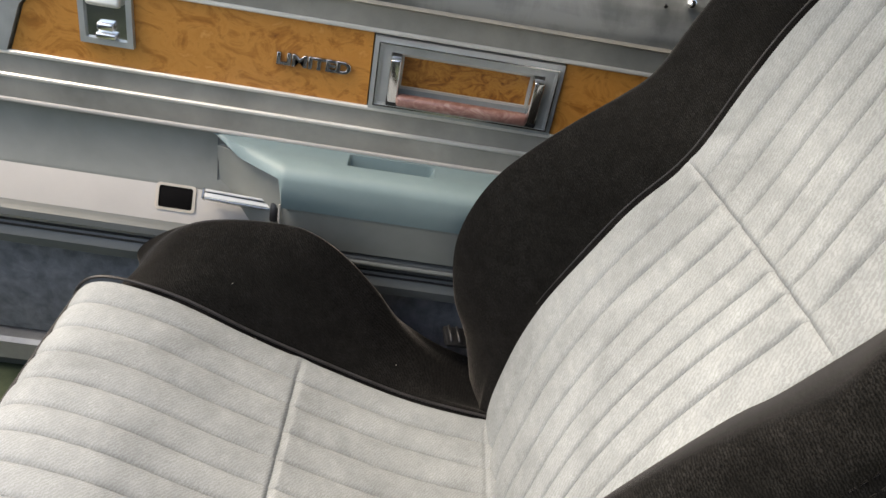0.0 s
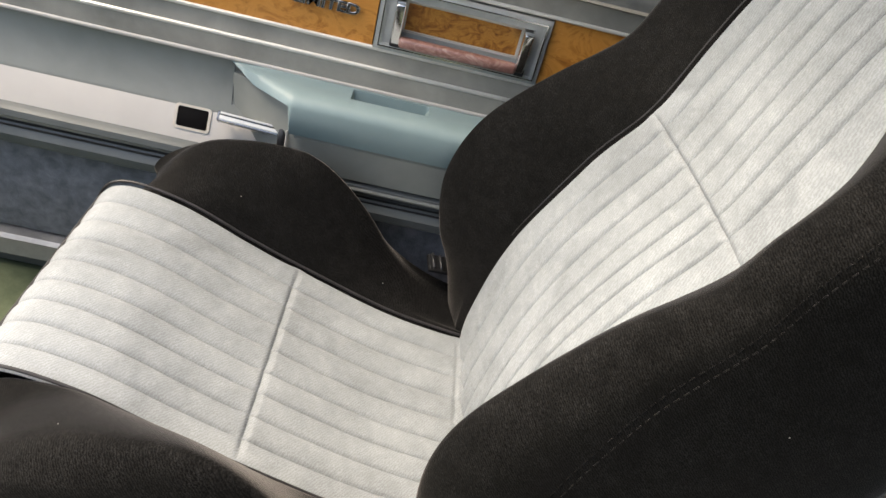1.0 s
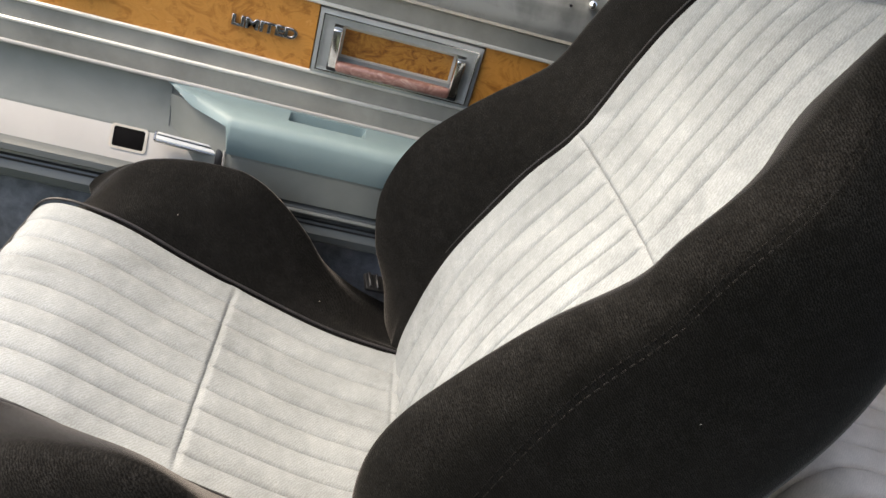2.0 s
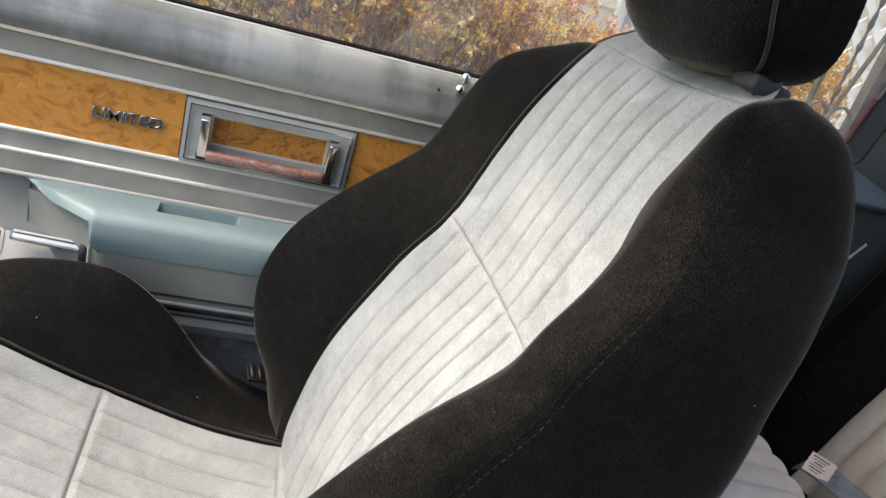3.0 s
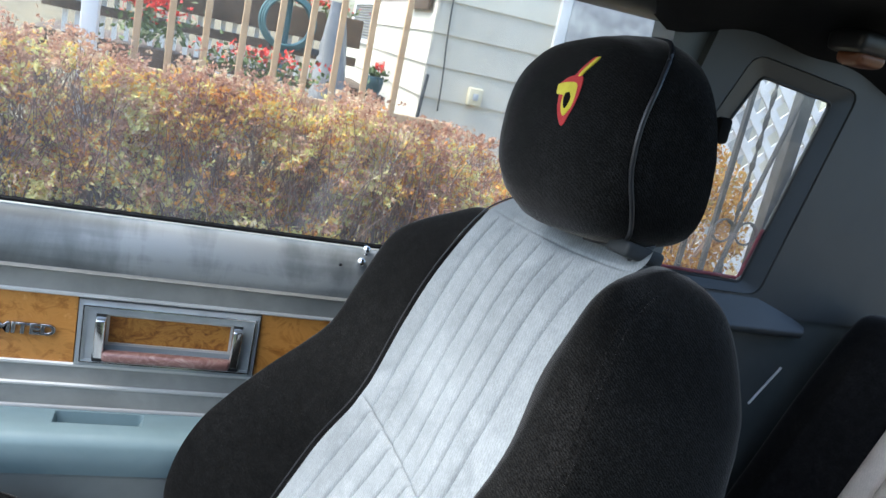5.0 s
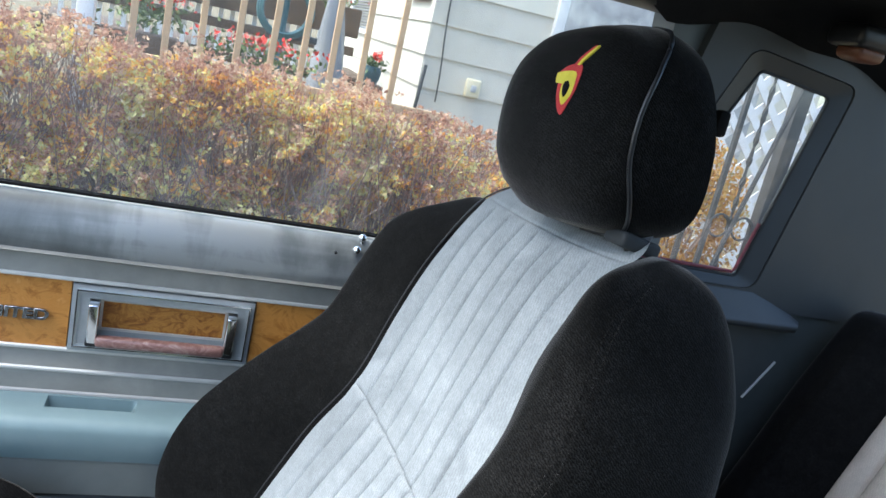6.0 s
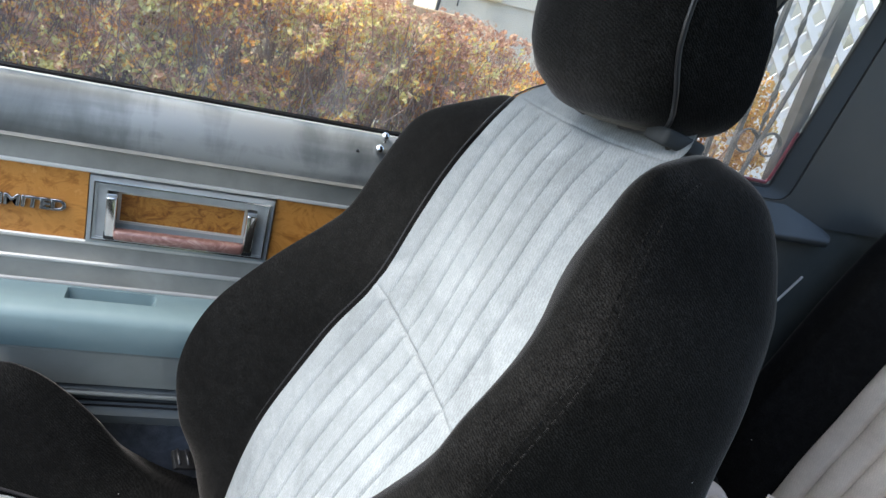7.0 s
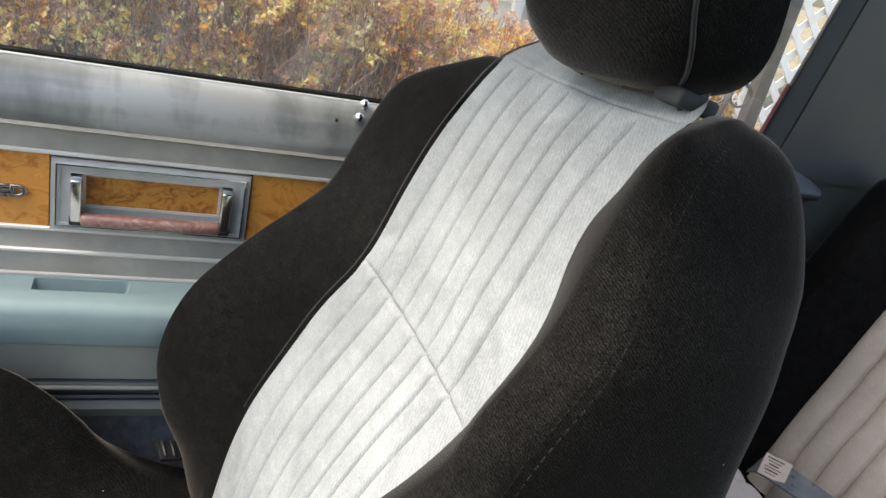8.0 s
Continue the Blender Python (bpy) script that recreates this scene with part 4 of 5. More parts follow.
HEAD_LAYERS = ((0.0000, 0.400, 0.460, 0.140), (0.0050, 0.640, 0.680, 0.330), (0.0140, 0.840, 0.850, 0.570), (0.0270, 0.950, 0.955, 0.790), (0.0440, 1.000, 1.000, 0.960))
HEAD_BACK = ((0.0500, 1.003, 1.003, 0.985), (0.0700, 1.032, 1.042, 1.030), (0.0950, 1.068, 1.067, 1.050), (0.1180, 1.048, 1.048, 0.990), (0.1310, 0.944, 0.933, 0.840), (0.1360, 0.638, 0.612, 0.500))
HEAD_WIDE, HEAD_UP, HEAD_DOWN, HEAD_DEEP = 0.1231, 0.0958, 0.0828, 0.808


def head_ring(depth, k, up, down, grow=1.0):
    """One outline of the headrest across its depth: a dome above, a flatter base below; its rear leans forward at the top."""
    row = []
    for a in np.linspace(0, 2 * math.pi, 72, endpoint=False):
        c, q = math.cos(a), math.sin(a)
        e = 0.74 if q > 0 else 0.56
        z = (HEAD_UP * up if q > 0 else HEAD_DOWN * down) * math.copysign(abs(q) ** e, q)
        y = HEAD_WIDE * k * math.copysign(abs(c) ** (0.74 if q > 0 else 0.60), c) * (1.0 - 0.14 * max(-z, 0) / 0.1)
        row.append(tilt @ Vector((HEAD_DEEP * depth - 2.33 * z * max(depth - 0.03, 0), grow * y, grow * z)))
    return row


head_rows = [head_ring(*layer) for layer in HEAD_LAYERS + HEAD_BACK]
head_bm = sheet(head_rows, True, True)
head_tree = BVHTree.FromBMesh(head_bm)
head = part("headrest", head_bm, VELOUR_BLACK, seat, "black velour headrest with an embroidered emblem")


def head_seam(col):
    """Where the corded seam, which bows forward at mid height, crosses one column of the headrest's outlines."""
    line = [tilt.inverted() @ row[col] for row in head_rows]
    lag = [p.x - 0.0235 - (4.7 if p.z > 0 else 6.4) * p.z * p.z for p in line]
    for a, b, p, q in zip(lag, lag[1:], line, line[1:]):
        if a < 0 <= b:
            at = p.lerp(q, -a / (b - a))
            return tilt @ (at * 1.004)
    return None


seam_line = [p for p in (head_seam(col % 72) for col in range(58, 58 + 69)) if p is not None]
part("headrest_piping", tube(seam_line, 0.0021, 8), CORD_GREY, head, "dark grey corded seam")
for y, x, z in ((-0.292, 0.480, 0.957), (-0.452, 0.486, 0.964)):
    part("headrest_post", tube([(x + 0.004, y + 0.001, z - 0.008), (x - 0.012, y + 0.024, z + 0.030)], 0.0055, 10), PLASTIC_BLACK, seat)
    part("post_sleeve", rounded(0.040, 0.034, 0.014, (x + 0.004, y + 0.004, z), 0.004, 3, (-5, 12, 0)), SLEEVE_GREY, seat, "grey plastic post sleeve")


def head_front(y, z):
    """The place on the headrest's front face at the given y and z of the headrest."""
    hit = head_tree.ray_cast(tilt @ Vector((-0.2, y, z)), tilt.to_3x3() @ Vector((1, 0, 0)))
    return hit[0], hit[1]


def emblem_piece(outline, lift, mat, label):
    """A thin stitched patch that lies on the curved headrest front: outline in y and z of the emblem."""
    pts = smooth_curve(outline + outline[:1], 48)[:-1]
    mid = pts.mean(axis=0)
    rings = []
    for k, d in ((1.0, -0.0005), (1.0, lift * 0.7), (0.94, lift), (0.55, lift * 1.15), (0.12, lift * 1.2)):
        ring = []
        for p in pts:
            y, z = mid + (p - mid) * k
            at, normal = head_front(0.86 * y - 0.0445, 0.86 * z + 0.014)
            ring.append(at + normal * d)
        rings.append(ring)
    part("emblem", sheet(rings, True, True), mat, head, label)


emblem_piece([(0.0271, 0.0383), (0.0123, 0.0448), (-0.0085, 0.0446), (-0.0112, 0.0305), (-0.0068, 0.0128), (0.0054, -0.0048), (0.0150, 0.000), (0.0225, 0.0140), (0.0240, 0.0291)], 0.0009, RED_THREAD, "red embroidered shield")
emblem_piece([(0.0290, 0.0369), (0.0142, 0.0388), (-0.0037, 0.0372), (-0.0064, 0.0256), (-0.0039, 0.0128), (0.0068, 0.0044), (0.0135, 0.0128), (0.0140, 0.0230), (0.0110, 0.0290), (0.0200, 0.0305), (0.0275, 0.0270)], 0.0017, YELLOW_THREAD, "yellow embroidered ring")
emblem_piece([(0.003, 0.0285), (-0.0010, 0.0227), (0.0013, 0.0150), (0.0060, 0.0120), (0.0100, 0.0190), (0.0088, 0.0270)], 0.0024, VELOUR_BLACK, "black centre")
emblem_piece([(0.0051, 0.0448), (-0.0021, 0.0448), (-0.0172, 0.0625), (-0.0118, 0.0629)], 0.0009, RED_THREAD, "red embroidered tail")
emblem_piece([(-0.0007, 0.0448), (-0.0067, 0.0456), (-0.0210, 0.0625), (-0.0166, 0.0628)], 0.0012, YELLOW_THREAD, "yellow embroidered tail")

# belt guide on the floor beside the seat
guide = thing("belt_guide", (0.18, -0.03, 0.33), "black slotted plastic belt guide beside the seat", "belt guide")
part("plate", rounded(0.055, 0.030, 0.008, (0.168, -0.075, 0.318), 0.003, 2, (20, 15, 20)), PLASTIC_BLACK, guide)
for k in range(4):
    part("fin", rounded(0.004, 0.026, 0.010, (0.150 + 0.012 * k, -0.080 + 0.004 * k, 0.326 - 0.004 * k), 0.001, 1, (20, 15, 20)), CORD_GREY, guide)

# rear bucket seat
rear = thing("rear_seat", (1.05, -0.36, 0.10), "rear seat in pleated grey and black velour", "car seat")
YR = -0.385
R_BACK = [(1.014, 0.36), (1.032, 0.407), (1.054, 0.48), (1.084, 0.557), (1.132, 0.69), (1.18, 0.80), (1.22, 0.84), (1.29, 0.84)]
R_CUSH = [(0.66, 0.30), (0.675, 0.40), (0.72, 0.450), (0.80, 0.450), (0.87, 0.444), (0.915, 0.434), (0.935, 0.412), (0.940, 0.38)]
part("backrest_panel", sheet(quilted(R_BACK, YR, 0.175, 8, [], 80, 0.009, sharp=0.42, groove=0.0035)), VELOUR_REAR_LIT, rear, "pleated grey velour rear backrest")
part("cushion_panel", sheet(quilted(R_CUSH, YR, 0.175, 8, [], 80, 0.009, sharp=0.45, groove=0.004)), VELOUR_REAR_LIT, rear, "pleated grey velour rear cushion")
r_heights = [(0.0, 0.03), (0.1, 0.05), (0.3, 0.05), (0.6, 0.03)]
for side in (1, -1):
    part("backrest_bolster", sheet(bolster(R_BACK[:7], YR, side, 0.175, [(0, 0.25), (0.5, 0.25), (0.9, 0.25)], [(0, 0.315), (0.5, 0.315), (0.9, 0.315)], r_heights, [(0, 0.12), (0.8, 0.12)], 60, 0.05), True, True), VELOUR_BLACK, rear, "black velour rear bolster")
    part("cushion_bolster", sheet(bolster(R_CUSH[1:], YR, side, 0.175, [(0, 0.25), (0.5, 0.25), (0.9, 0.25)], [(0, 0.315), (0.5, 0.315), (0.9, 0.315)], [(0.0, 0.0), (0.2, 0.01), (0.5, 0.0)], [(0, 0.2), (0.8, 0.2)], 40, 0.02, 1.0, 0.03), True, True), VELOUR_BLACK, rear, "black velour rear cushion side")
part("seat_base", rounded(0.44, 0.60, 0.26, (0.90, YR, 0.22), 0.02), VELOUR_BLACK, rear)
part("seat_back_core", rounded(0.10, 0.58, 0.52, (1.215, YR, 0.56), 0.03, 2, (0, 19, 0)), VELOUR_BLACK, rear)

belt = thing("seat_belt", (1.03, -0.28, 0.43), "slate seat belt strap with a pale paper tag", "seat belt")
strap = smooth_curve([(0.995, -0.235, 0.400), (0.978, -0.275, 0.428), (0.992, -0.34, 0.436), (1.015, -0.42, 0.436), (1.03, -0.52, 0.430)], 24)
rows = []
for i, (x, y, z) in enumerate(strap):
    rows.append([(x - 0.024, y - 0.012, z), (x + 0.024, y + 0.012, z + 0.004), (x + 0.024, y + 0.012, z + 0.007), (x - 0.024, y - 0.012, z + 0.003)])
part("strap", sheet(rows, True, True), BELT_WEB, belt, "slate woven strap")
tag_up = Vector((-0.42, -0.30, 0.86)).normalized()
tag_side = (Vector((0.62, -0.78, 0.0)) - tag_up * tag_up.dot(Vector((0.62, -0.78, 0.0)))).normalized()
tag_m = Matrix.Translation((0.968, -0.290, 0.444)) @ Matrix((tag_side, tag_up.cross(tag_side), tag_up)).transposed().to_4x4()
bm = rounded(0.038, 0.036, 0.0015, (0, 0, 0), 0.0005, 1)
bm.transform(tag_m)
tag = part("tag", bm, TAG_PAPER, belt, "pale paper tag with faded print", False)
for k in range(6):
    bm = rounded(0.024 - 0.005 * (k % 3), 0.0013 if k % 2 else 0.0022, 0.0006, (-0.003, 0.0125 - 0.005 * k, 0.0012), 0.0002, 1)
    bm.transform(tag_m)
    part("print_bar", bm, INK, tag, "", False)

# ---- garden beyond the window ----


def leaf_cloud(rng, count, place, size):
    """Many small folded leaves, each two triangles, as one mesh."""
    verts, faces = [], []
    for _ in range(count):
        c = np.array(place(rng))
        a, b = rng.normal(size=3), rng.normal(size=3)
        a /= np.linalg.norm(a)
        b -= a * a.dot(b)
        b /= np.linalg.norm(b)
        l = size * rng.uniform(0.6, 1.3)
        n = len(verts)
        fold = np.cross(a, b) * l * 0.18
        verts += [c - a * l, c - b * l * 0.55 + fold, c + a * l, c + b * l * 0.55 + fold]
        faces += [(n, n + 1, n + 2), (n, n + 2, n + 3)]
    me = bpy.data.meshes.new("leaves")
    me.from_pydata([tuple(v) for v in verts], [], faces)
    return me


def cloud_part(name, me, mat, parent, label):
    me.materials.append(mat)
    me.transform(Matrix.Translation(-root_place(parent)))
    ob = new(name, me)
    ob.parent = parent
    return tagged(ob, label, kind="stuff")


rng = np.random.default_rng(4)
hedge = thing("hedge", (-0.6, 2.2, 0.1), "leafy autumn hedge in mauve, ochre and orange", "hedge")
HX0, HX1 = -2.6, 1.9


def hedge_top(x):
    return 0.840 + 0.045 * min(max(0.1 - x, 0), 1) + 0.035 * noise.noise((x * 1.7, 3.1, 0)) + 0.035 * noise.noise((x * 6, 1.0, 0)) - 0.11 * min(max((x - 0.8) / 0.6, 0), 1) - 0.30 * max(0.0, (x - 1.35) / 0.5) ** 2


def hedge_spot(lo, hi):
    def spot(r):
        while True:
            x, f = r.uniform(HX0, HX1), r.uniform(lo, hi)
            top = hedge_top(x)
            y = 2.2 + (0.34 - 0.10 * f) * (r.beta(0.7, 0.9) * 2 - 1) + 0.05 * noise.noise((x * 3, f * 3, 5))
            z = 0.12 + (top - 0.12) * f + r.normal() * 0.02
            if noise.noise((x * 5, y * 5, z * 5)) + 0.6 * noise.noise((x * 13, y * 13, z * 13)) > -0.06:
                return x, y, z
    return spot


def sprig_cloud(rng, sprigs, each, place, spread, size):
    """Sprigs of small folded leaves: each sprig a short shoot with its leaves gathered along it, all as one mesh."""
    at = np.repeat(np.array([place(rng) for _ in range(sprigs)]), each, axis=0)
    way = np.repeat(rng.normal(size=(sprigs, 3)) * (0.7, 0.7, 0.5) + (0, 0, 0.55), each, axis=0)
    n = len(at)
    c = at + way * rng.uniform(-1, 1, (n, 1)) * spread + rng.normal(size=(n, 3)) * spread * 0.35
    a, b = rng.normal(size=(n, 3)), rng.normal(size=(n, 3))
    a /= np.linalg.norm(a, axis=1)[:, None]
    b -= a * (a * b).sum(axis=1)[:, None]
    b /= np.linalg.norm(b, axis=1)[:, None]
    l = size * rng.uniform(0.5, 1.35, (n, 1))
    fold = np.cross(a, b) * l * 0.22
    verts = np.stack([c - a * l, c - b * l * 0.58 + fold, c + a * l, c + b * l * 0.58 + fold], axis=1).reshape(-1, 3)
    k = np.arange(n) * 4
    faces = np.concatenate([np.stack([k, k + 1, k + 2], 1), np.stack([k, k + 2, k + 3], 1)])
    me = bpy.data.meshes.new("leaves")
    me.from_pydata(verts.tolist(), [], faces.tolist())
    return me


cloud_part("upper_leaves", sprig_cloud(rng, 9500, 9, hedge_spot(0.30, 1.02), 0.020, 0.0096), LEAVES_MAUVE, hedge, "small mauve and tan leaves")
cloud_part("lower_leaves", sprig_cloud(rng, 9800, 8, hedge_spot(0.06, 0.93), 0.022, 0.0115), LEAVES_OCHRE, hedge, "small ochre, orange and green leaves")
verts, faces = [], []
for _ in range(2400):
    x, y = rng.uniform(HX0, HX1), 2.2 + rng.uniform(-0.26, 0.26)
    p = np.array([x, y, 0.10])
    d = np.array([rng.normal() * 0.25, rng.normal() * 0.2, 1.0])
    top = hedge_top(x) + 0.03
    r = rng.uniform(0.0018, 0.005)
    rows = []
    for k in range(6):
        rows.append((p.copy(), r * (1 - 0.14 * k)))
        d += rng.normal(size=3) * 0.16
        p = p + d / np.linalg.norm(d) * (top - 0.1) / 5.2 * rng.uniform(0.8, 1.1)
    n = len(verts)
    for q, w in rows:
        verts += [tuple(q + np.array([w, 0, 0])), tuple(q + np.array([-0.5 * w, 0.87 * w, 0])), tuple(q + np.array([-0.5 * w, -0.87 * w, 0]))]
    for k in range(5):
        for j in range(3):
            a, b = n + 3 * k + j, n + 3 * k + (j + 1) % 3
            faces.append((a, b, b + 3, a + 3))
me = bpy.data.meshes.new("twigs")
me.from_pydata(verts, [], faces)
cloud_part("twigs", me, TWIG, hedge, "bare brown twigs")

fence = thing("picket_fence", (0.4, 2.72, 0.1), "tan wooden picket fence behind the hedge", "fence")
for z in (0.35, 0.72):
    part("rail", rounded(2.6, 0.035, 0.07, (0.0, 2.745, z), 0.004), PICKET_WOOD, fence)
first = part("picket", rounded(0.030, 0.018, 1.30, (-0.213, 2.72, 0.78), 0.003, 1), PICKET_WOOD, fence)
for k in range(1, 9):
    more = new("picket", first.data)
    more.parent = fence
    more.location = (0.1475 * k, 0, 0.01 * math.sin(k * 2.3))
    more.rotation_euler = (0, radians(0.7 * math.sin(k * 5.1)), 0)
post = part("fence_post", rounded(0.068, 0.07, 1.15, (-0.398, 2.69, 0.72), 0.006), WHITE_PAINT, fence, "white painted fence post")

# house
house = thing("house", (3.2, 4.6, 0.1), "cream clapboard house with a white corner board", "house")
HXC, HY = 1.46, 4.10
part("wall", rounded(3.2, 3.5, 3.4, (HXC + 1.62, HY + 1.79, 1.75), 0.01), SIDING, house)
course = 0.213
board_long = along_x([(0, 0), (-0.016, 0.0), (-0.016, 0.004), (-0.002, course + 0.004), (0, course + 0.004)], 0, 0.85)
long_ob = part("board", board_long, SIDING, house, "", False)
long_ob.location = Vector((HXC, HY + 0.035, 0.14)) - Vector(house.location)
long_ob.data.transform(Matrix.Translation(Vector(house.location)))
side_bm = sheet([[(x, y, z) for x, z in ((0, 0), (-0.016, 0.0), (-0.016, 0.004), (-0.002, course + 0.004), (0, course + 0.004))] for y in (0, 3.5)], True, True)
side_ob = part("board", side_bm, SIDING, house, "", False)
side_ob.location = Vector((HXC + 0.015, HY + 0.022, 0.14)) - Vector(house.location)
side_ob.data.transform(Matrix.Translation(Vector(house.location)))
for k in range(1, 12):
    for src in (long_ob, side_ob):
        more = new("board", src.data)
        more.parent = house
        more.location = Vector(src.location) + Vector((0, 0, course * k))
part("corner_board", rounded(0.075, 0.05, 3.0, (HXC + 0.8865, HY + 0.01, 1.64), 0.004), WHITE_PAINT, house, "white corner board")
part("grey_wall", rounded(1.7, 0.06, 3.0, (HXC + 1.776, HY + 0.02, 1.64), 0.004), WALL_GREY, house, "mottled grey rendered wall")
outlet = part("outlet_box", rounded(0.105, 0.05, 0.125, (1.834, HY + 0.0, 0.842), 0.014, 3), BOX_CREAM, house, "cream outlet box")
part("cover", rounded(0.038, 0.01, 0.045, (1.834, HY - 0.027, 0.842), 0.003), WALL_GREY, outlet)
part("cable", tube([(1.585 - 0.06 * (z - 0.9) + 0.004 * math.sin(z * 9), HY + 0.008, z) for z in np.linspace(0.70, 2.4, 24)], 0.006, 6), CABLE, house, "dark cable on the wall")
part("leaning_plank", rounded(0.022, 0.02, 0.62, (HXC - 0.005, HY - 0.03, 0.62), 0.003, 1, (0, 3, 0)), CABLE, house, "weathered dark corner plank")
part("shutter_shade", rounded(0.02, 0.55, 0.12, (HXC - 0.025, HY + 0.42, 1.40), 0.006), BROWN_WOOD, house, "brown board under the eave")
vent = part("vent_frame", ring_plate(box_outline(0, 0, 1.2, 0.40), box_outline(0.10, 0.04, 1.10, 0.36), 0.03, 0.0), WHITE_PAINT, house, "white louvred vent")
louvers = [vent]
for k in range(12):
    louvers.append(part("louver", rounded(1.0, 0.012, 0.014, (0.60, 0.012, 0.055 + 0.026 * k), 0.002, 1, (35, 0, 0)), SHEET_GREY, vent, "", False))
vm = Matrix.Translation((1.438, 7.42, 1.01)) @ Euler((0, 0, radians(-90))).to_matrix().to_4x4()
for ob in louvers:
    off = root_place(ob.parent)
    ob.data.transform(Matrix.Translation(-off) @ vm @ Matrix.Translation(off))

# deck, planters, hose and pots
deck = thing("deck", (0.2, 5.6, 0.1), "dark stained deck rail with white balusters and planters", "deck")
part("floor_board", rounded(2.6, 1.2, 0.08, (0.1, 6.0, 0.62), 0.01), BROWN_WOOD, deck)
part("top_rail", rounded(2.3, 0.14, 0.22, (0.05, 5.35, 1.08), 0.01), BROWN_WOOD, deck, "dark planter rail")
part("bottom_rail", rounded(2.3, 0.06, 0.07, (0.05, 5.38, 0.86), 0.006), BROWN_WOOD, deck)
for x in (-1.1, 0.1, 1.3):
    part("deck_post", rounded(0.09, 0.09, 0.50, (x, 5.5, 0.35), 0.006), BROWN_WOOD, deck)
bal = part("baluster", rounded(0.035, 0.03, 0.55, (-0.95, 5.42, 0.84), 0.004, 1), WHITE_PAINT, deck, "white baluster")
for k in range(1, 24):
    more = new("baluster", bal.data)
    more.parent = deck
    more.location = (0.085 * k, 0, 0)
    more["label"] = "white baluster"


def flower_cluster(at, spread, label, reds=140, greens=220, petal=0.016):
    ob = thing("flowers", at, label, "flowers", "red garden flowers")
    def ball(up, sp):
        return lambda r: (at[0] + r.normal() * sp[0], at[1] + r.normal() * sp[1], at[2] + up + r.normal() * sp[2])
    cloud_part("leaves", leaf_cloud(rng, greens, ball(0.0, spread), 0.022), LEAF_GREEN, ob, "green leaves")
    cloud_part("blooms", leaf_cloud(rng, reds, ball(spread[2] * 1.4, (spread[0], spread[1], spread[2] * 0.5)), petal), FLOWER_RED, ob, "red blooms")


for x in (-0.83, -0.43, 0.02, 0.42, 0.87):
    flower_cluster((x, 5.33, 1.21), (0.13, 0.03, 0.03), "red geraniums in a dark rail planter", 160, 140)


def planter(at, w, d):
    """A dark wooden planter box on four legs, filled up to the given place."""
    ob = thing("planter", (at[0], at[1], 0.13), "dark stained wooden planter box on legs", "planter")
    part("box", rounded(w, d, 0.14, (at[0], at[1], at[2] - 0.19), 0.008), BROWN_WOOD, ob)
    for dx in (-0.42, 0.42):
        for dy in (-0.4, 0.4):
            part("leg", rounded(0.03, 0.03, at[2] - 0.37, (at[0] + dx * w, at[1] + dy * d, 0.12 + (at[2] - 0.37) / 2), 0.003, 1), BROWN_WOOD, ob)


for at, spread, label, reds, greens in (
        ((-0.215, 3.4, 0.92), (0.09, 0.07, 0.07), "bright red geraniums by the white post", 200, 260),
        ((0.365, 3.45, 0.80), (0.16, 0.06, 0.05), "red geraniums below the coiled hose", 220, 340)):
    planter(at, 0.34 if at[0] < 0 else 0.5, 0.2)
    flower_cluster(at, spread, label, reds, greens)

hose = thing("garden_hose", (0.58, 3.75, 0.2), "coiled teal garden hose on a stand", "garden hose")
for k in range(7):
    r = 0.135 + 0.012 * (k % 3)
    part("coil", tube([(0.50 + r * math.cos(a), 3.72 + 0.014 * k, 1.07 + r * math.sin(a)) for a in np.linspace(0, 6.283, 36, endpoint=False)], 0.0085, 8, True), TEAL_HOSE, hose)
part("stand", tube([(0.50, 3.80, 0.12), (0.50, 3.80, 1.2)], 0.02, 8), TEAL_HOSE, hose)
part("arm", rounded(0.30, 0.03, 0.04, (0.56, 3.80, 0.93), 0.006), CABLE, hose)

tarp = thing("covered_bin", (0.98, 4.0, 0.1), "grey plastic sheet draped over a bin", "cover")
rows = []
for k, z in enumerate(np.linspace(0.12, 1.25, 14)):
    f = 1 - 0.72 * (k / 13) ** 1.5
    rows.append([(0.87 - 0.06 * (k / 13) + f * 0.15 * math.cos(a) * (1 + 0.12 * math.sin(5 * a + k * 0.7)), 4.05 + f * 0.13 * math.sin(a) * (1 + 0.1 * math.sin(4 * a + k)), z) for a in np.linspace(0, 6.283, 40, endpoint=False)])
part("sheet", sheet(rows, True, True), SHEET_GREY, tarp)


def flower_pot(at, r, h):
    ob = thing("flower_pot", at, "dark teal pot with a red flower", "flower pot")
    part("pot", tube([(at[0], at[1], at[2]), (at[0], at[1], at[2] + h * 0.35), (at[0], at[1], at[2] + h * 0.7), (at[0], at[1], at[2] + h)], lambda f: r * (0.7 + 0.35 * math.sin(2.4 * f)), 20), POT_TEAL, ob, "dark teal glazed pot")
    cloud_part("plant", leaf_cloud(rng, 80, lambda g: (at[0] + g.normal() * 0.03, at[1] + g.normal() * 0.03, at[2] + h + 0.02 + g.normal() * 0.02), 0.02), LEAF_GREEN, ob, "green leaves")
    cloud_part("bloom", leaf_cloud(rng, 60, lambda g: (at[0] + 0.02 + g.normal() * 0.014, at[1] + g.normal() * 0.014, at[2] + h + 0.055 + g.normal() * 0.012), 0.016), FLOWER_RED, ob, "red bloom")
    return ob


flower_pot((0.99, 3.4, 0.78), 0.055, 0.10)
pedestal = thing("pot_stand", (0.99, 3.4, 0.14), "brown wooden stand under the teal pot", "plant stand")
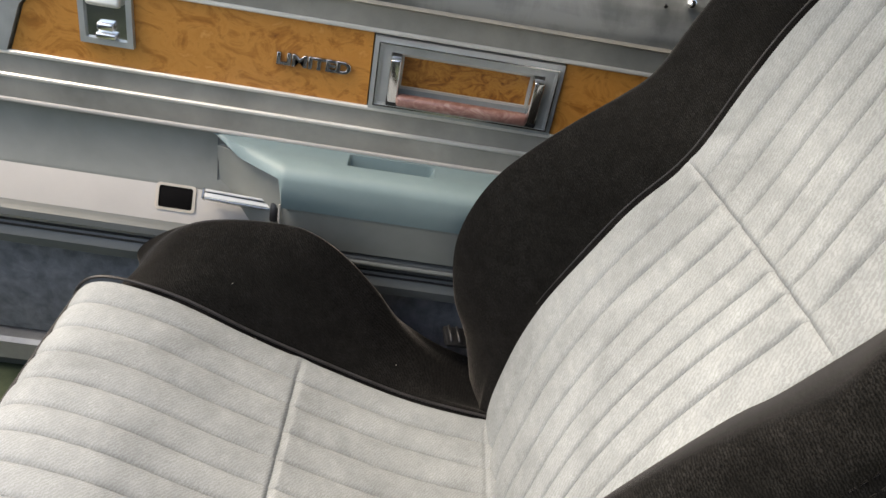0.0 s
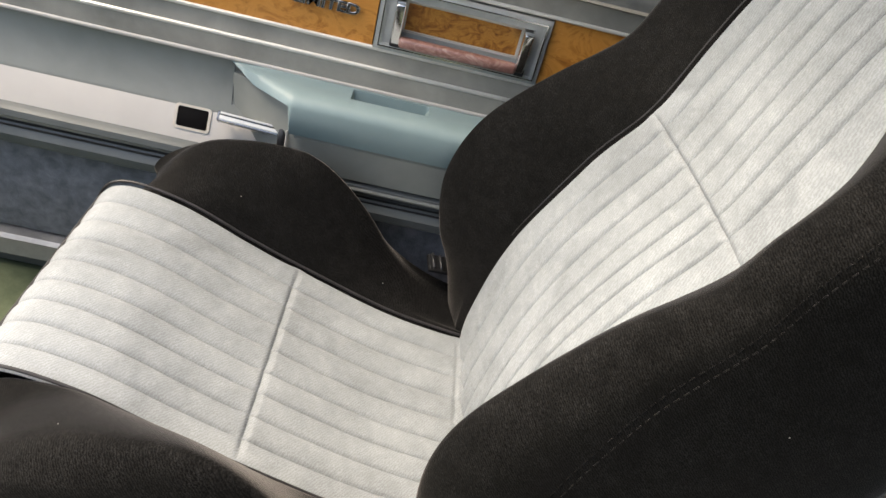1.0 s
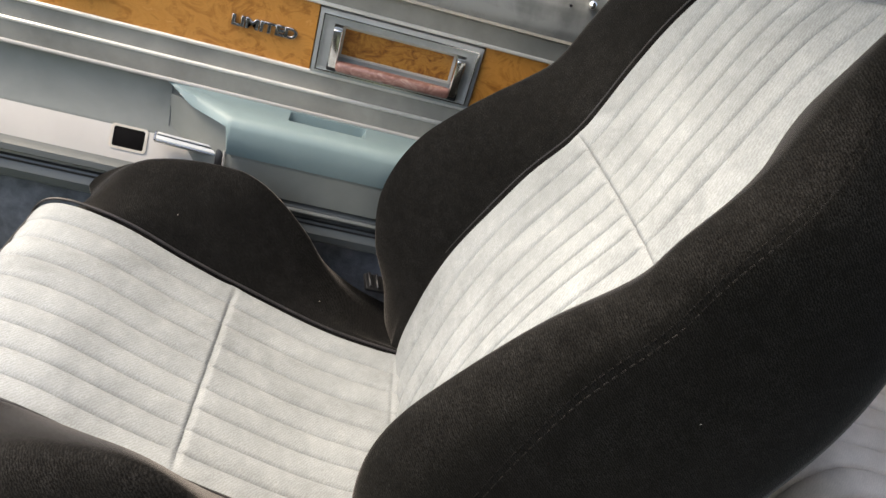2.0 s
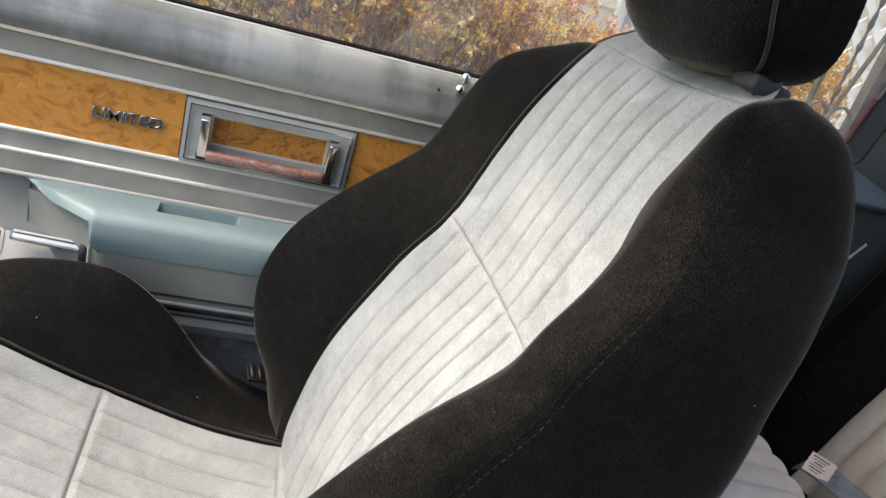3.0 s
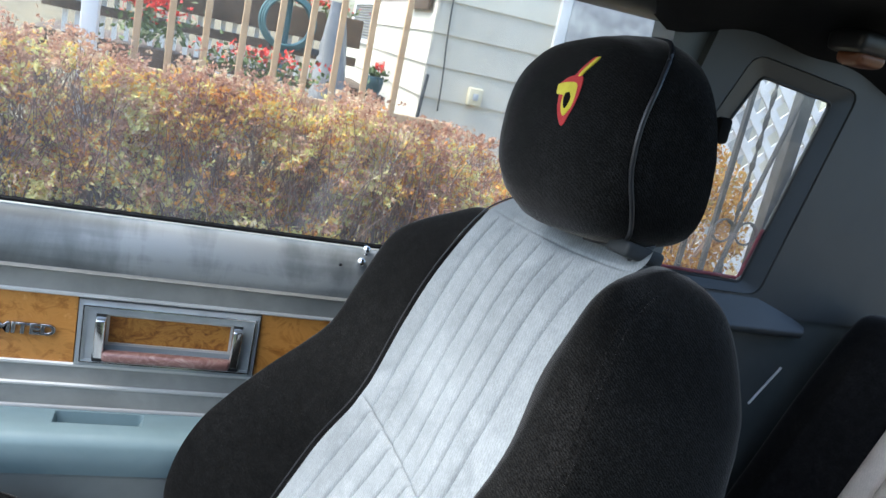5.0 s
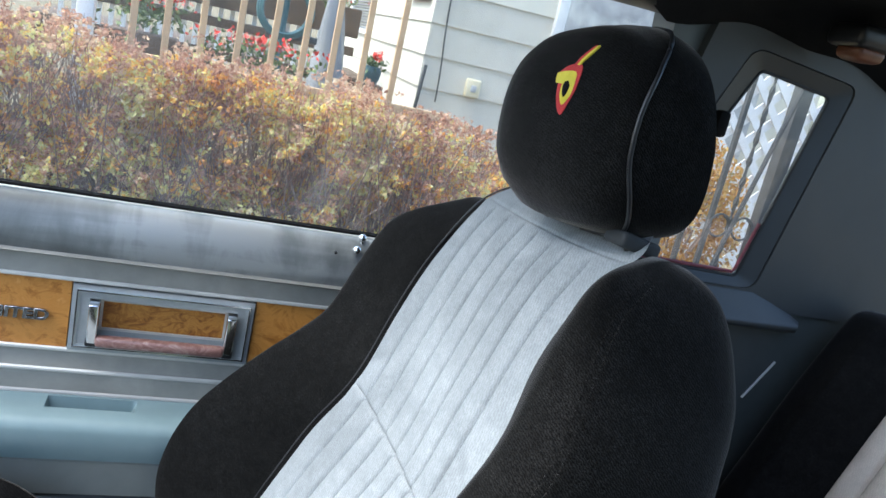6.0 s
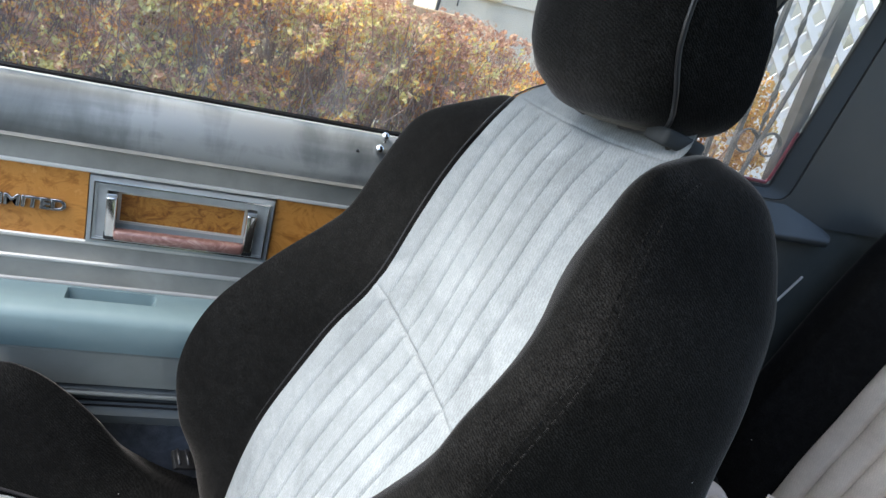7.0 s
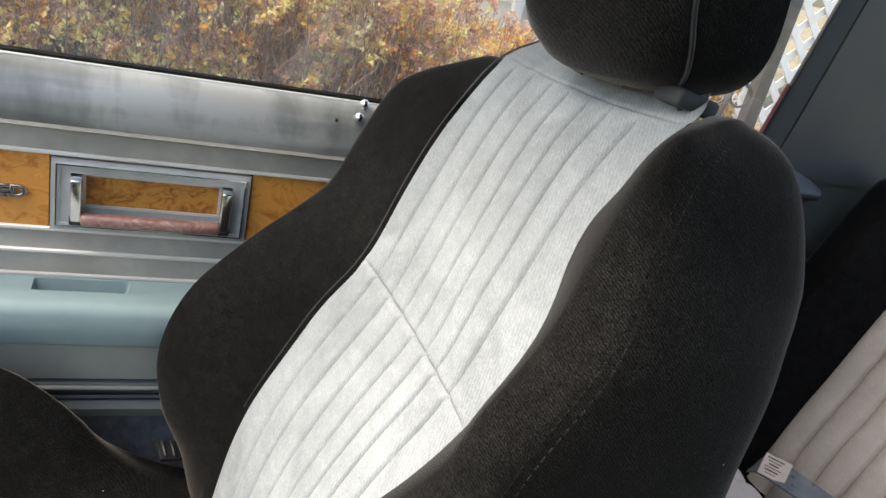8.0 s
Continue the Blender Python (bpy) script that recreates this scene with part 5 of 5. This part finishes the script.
part("top", rounded(0.14, 0.14, 0.02, (0.99, 3.4, 0.77), 0.004), BROWN_WOOD, pedestal)
for dx in (-0.05, 0.05):
    for dy in (-0.05, 0.05):
        part("leg", rounded(0.02, 0.02, 0.63, (0.99 + dx, 3.4 + dy, 0.447), 0.003, 1), BROWN_WOOD, pedestal)

# iron fence, lattice and golden bush seen through the quarter window
iron = thing("iron_fence", (2.3, 1.6, -0.1), "grey wrought-iron fence with twisted bars and scrolls", "fence")
IY = 1.60
for x in (1.67, 1.78, 1.89, 2.00, 2.112):
    part("bar", rounded(0.020, 0.020, 1.65, (x, IY, 0.75), 0.002, 1), IRON, iron)
rows = []
for z in np.linspace(-0.07, 1.57, 120):
    w = 0.009 + 0.0035 * math.sin(z * 70)
    rows.append([(2.208 + w * math.cos(a + z * 38), IY + w * math.sin(a + z * 38), z) for a in (0.785, 2.356, 3.927, 5.498)])
part("twisted_bar", sheet(rows, True, True), IRON, iron, "twisted iron bar")
part("leaning_bar", tube([(2.155, IY - 0.03, 0.42), (2.375, IY - 0.03, 1.50)], 0.010, 8), IRON, iron, "leaning iron bar")
part("post", rounded(0.062, 0.055, 1.75, (2.438, IY + 0.1, 0.80), 0.005), IRON, iron, "thick iron post")
for z in (0.42, 1.45):
    part("rail", rounded(1.1, 0.02, 0.03, (2.0, IY, z), 0.003), IRON, iron)
for cx, d in ((2.155, 1), (2.268, -1)):
    part("scroll", tube([(cx + 0.050 * (1 - 0.12 * a / 6.3) * math.cos(a * d), IY - 0.012, 0.640 + 0.050 * (1 - 0.12 * a / 6.3) * math.sin(a)) for a in np.linspace(0, 7.6, 40)], 0.005, 8), IRON, iron, "iron scroll")

lattice = thing("lattice_panel", (3.05, 2.5, 0.1), "white diagonal wooden lattice panel", "lattice")
LX0, LX1, LZ0, LZ1 = 2.62, 4.1, 0.15, 1.75
for d in (1, -1):
    c = -2.2
    while c < 3.2:
        pts = []
        for x in np.linspace(LX0, LX1, 60):
            z = LZ0 + d * (x - LX0) * 1.0 + c
            if LZ0 <= z <= LZ1:
                pts.append((x, z))
        if len(pts) > 3:
            (xa, za), (xb, zb) = pts[0], pts[-1]
            length = math.hypot(xb - xa, zb - za)
            part("slat", rounded(length, 0.008, 0.044, ((xa + xb) / 2, 2.5 + 0.009 * d, (za + zb) / 2), 0.001, 1, (0, -45 * d, 0)), WEATHERED, lattice, "", False)
        c += 0.153
part("frame_top", rounded(1.5, 0.03, 0.05, (3.36, 2.5, 1.75), 0.003), WEATHERED, lattice)
part("frame_side", rounded(0.05, 0.03, 1.65, (2.60, 2.5, 0.93), 0.003), WEATHERED, lattice)

bush = thing("golden_bush", (2.5, 2.15, 0.1), "golden yellow autumn bush by the lattice", "bush")


def bush_spot(r):
    while True:
        v = r.normal(size=3)
        v *= r.uniform(0.3, 1) ** 0.5 / np.linalg.norm(v)
        x, y, z = 2.30 + 0.42 * v[0], 2.15 + 0.25 * v[1], 0.52 + 0.46 * v[2]
        if noise.noise((x * 7, y * 7, z * 7)) > -0.2:
            return x, y, z


cloud_part("leaves", leaf_cloud(rng, 8000, bush_spot, 0.014), LEAVES_GOLD, bush, "golden leaves")
for k in range(9):
    a = k * 0.7
    part("stem", tube([(2.35, 2.15, 0.12), (2.35 + 0.12 * math.cos(a), 2.15 + 0.08 * math.sin(a), 0.4), (2.35 + 0.3 * math.cos(a), 2.15 + 0.15 * math.sin(a), 0.8)], lambda f: 0.008 * (1 - 0.6 * f), 6), TWIG, bush)
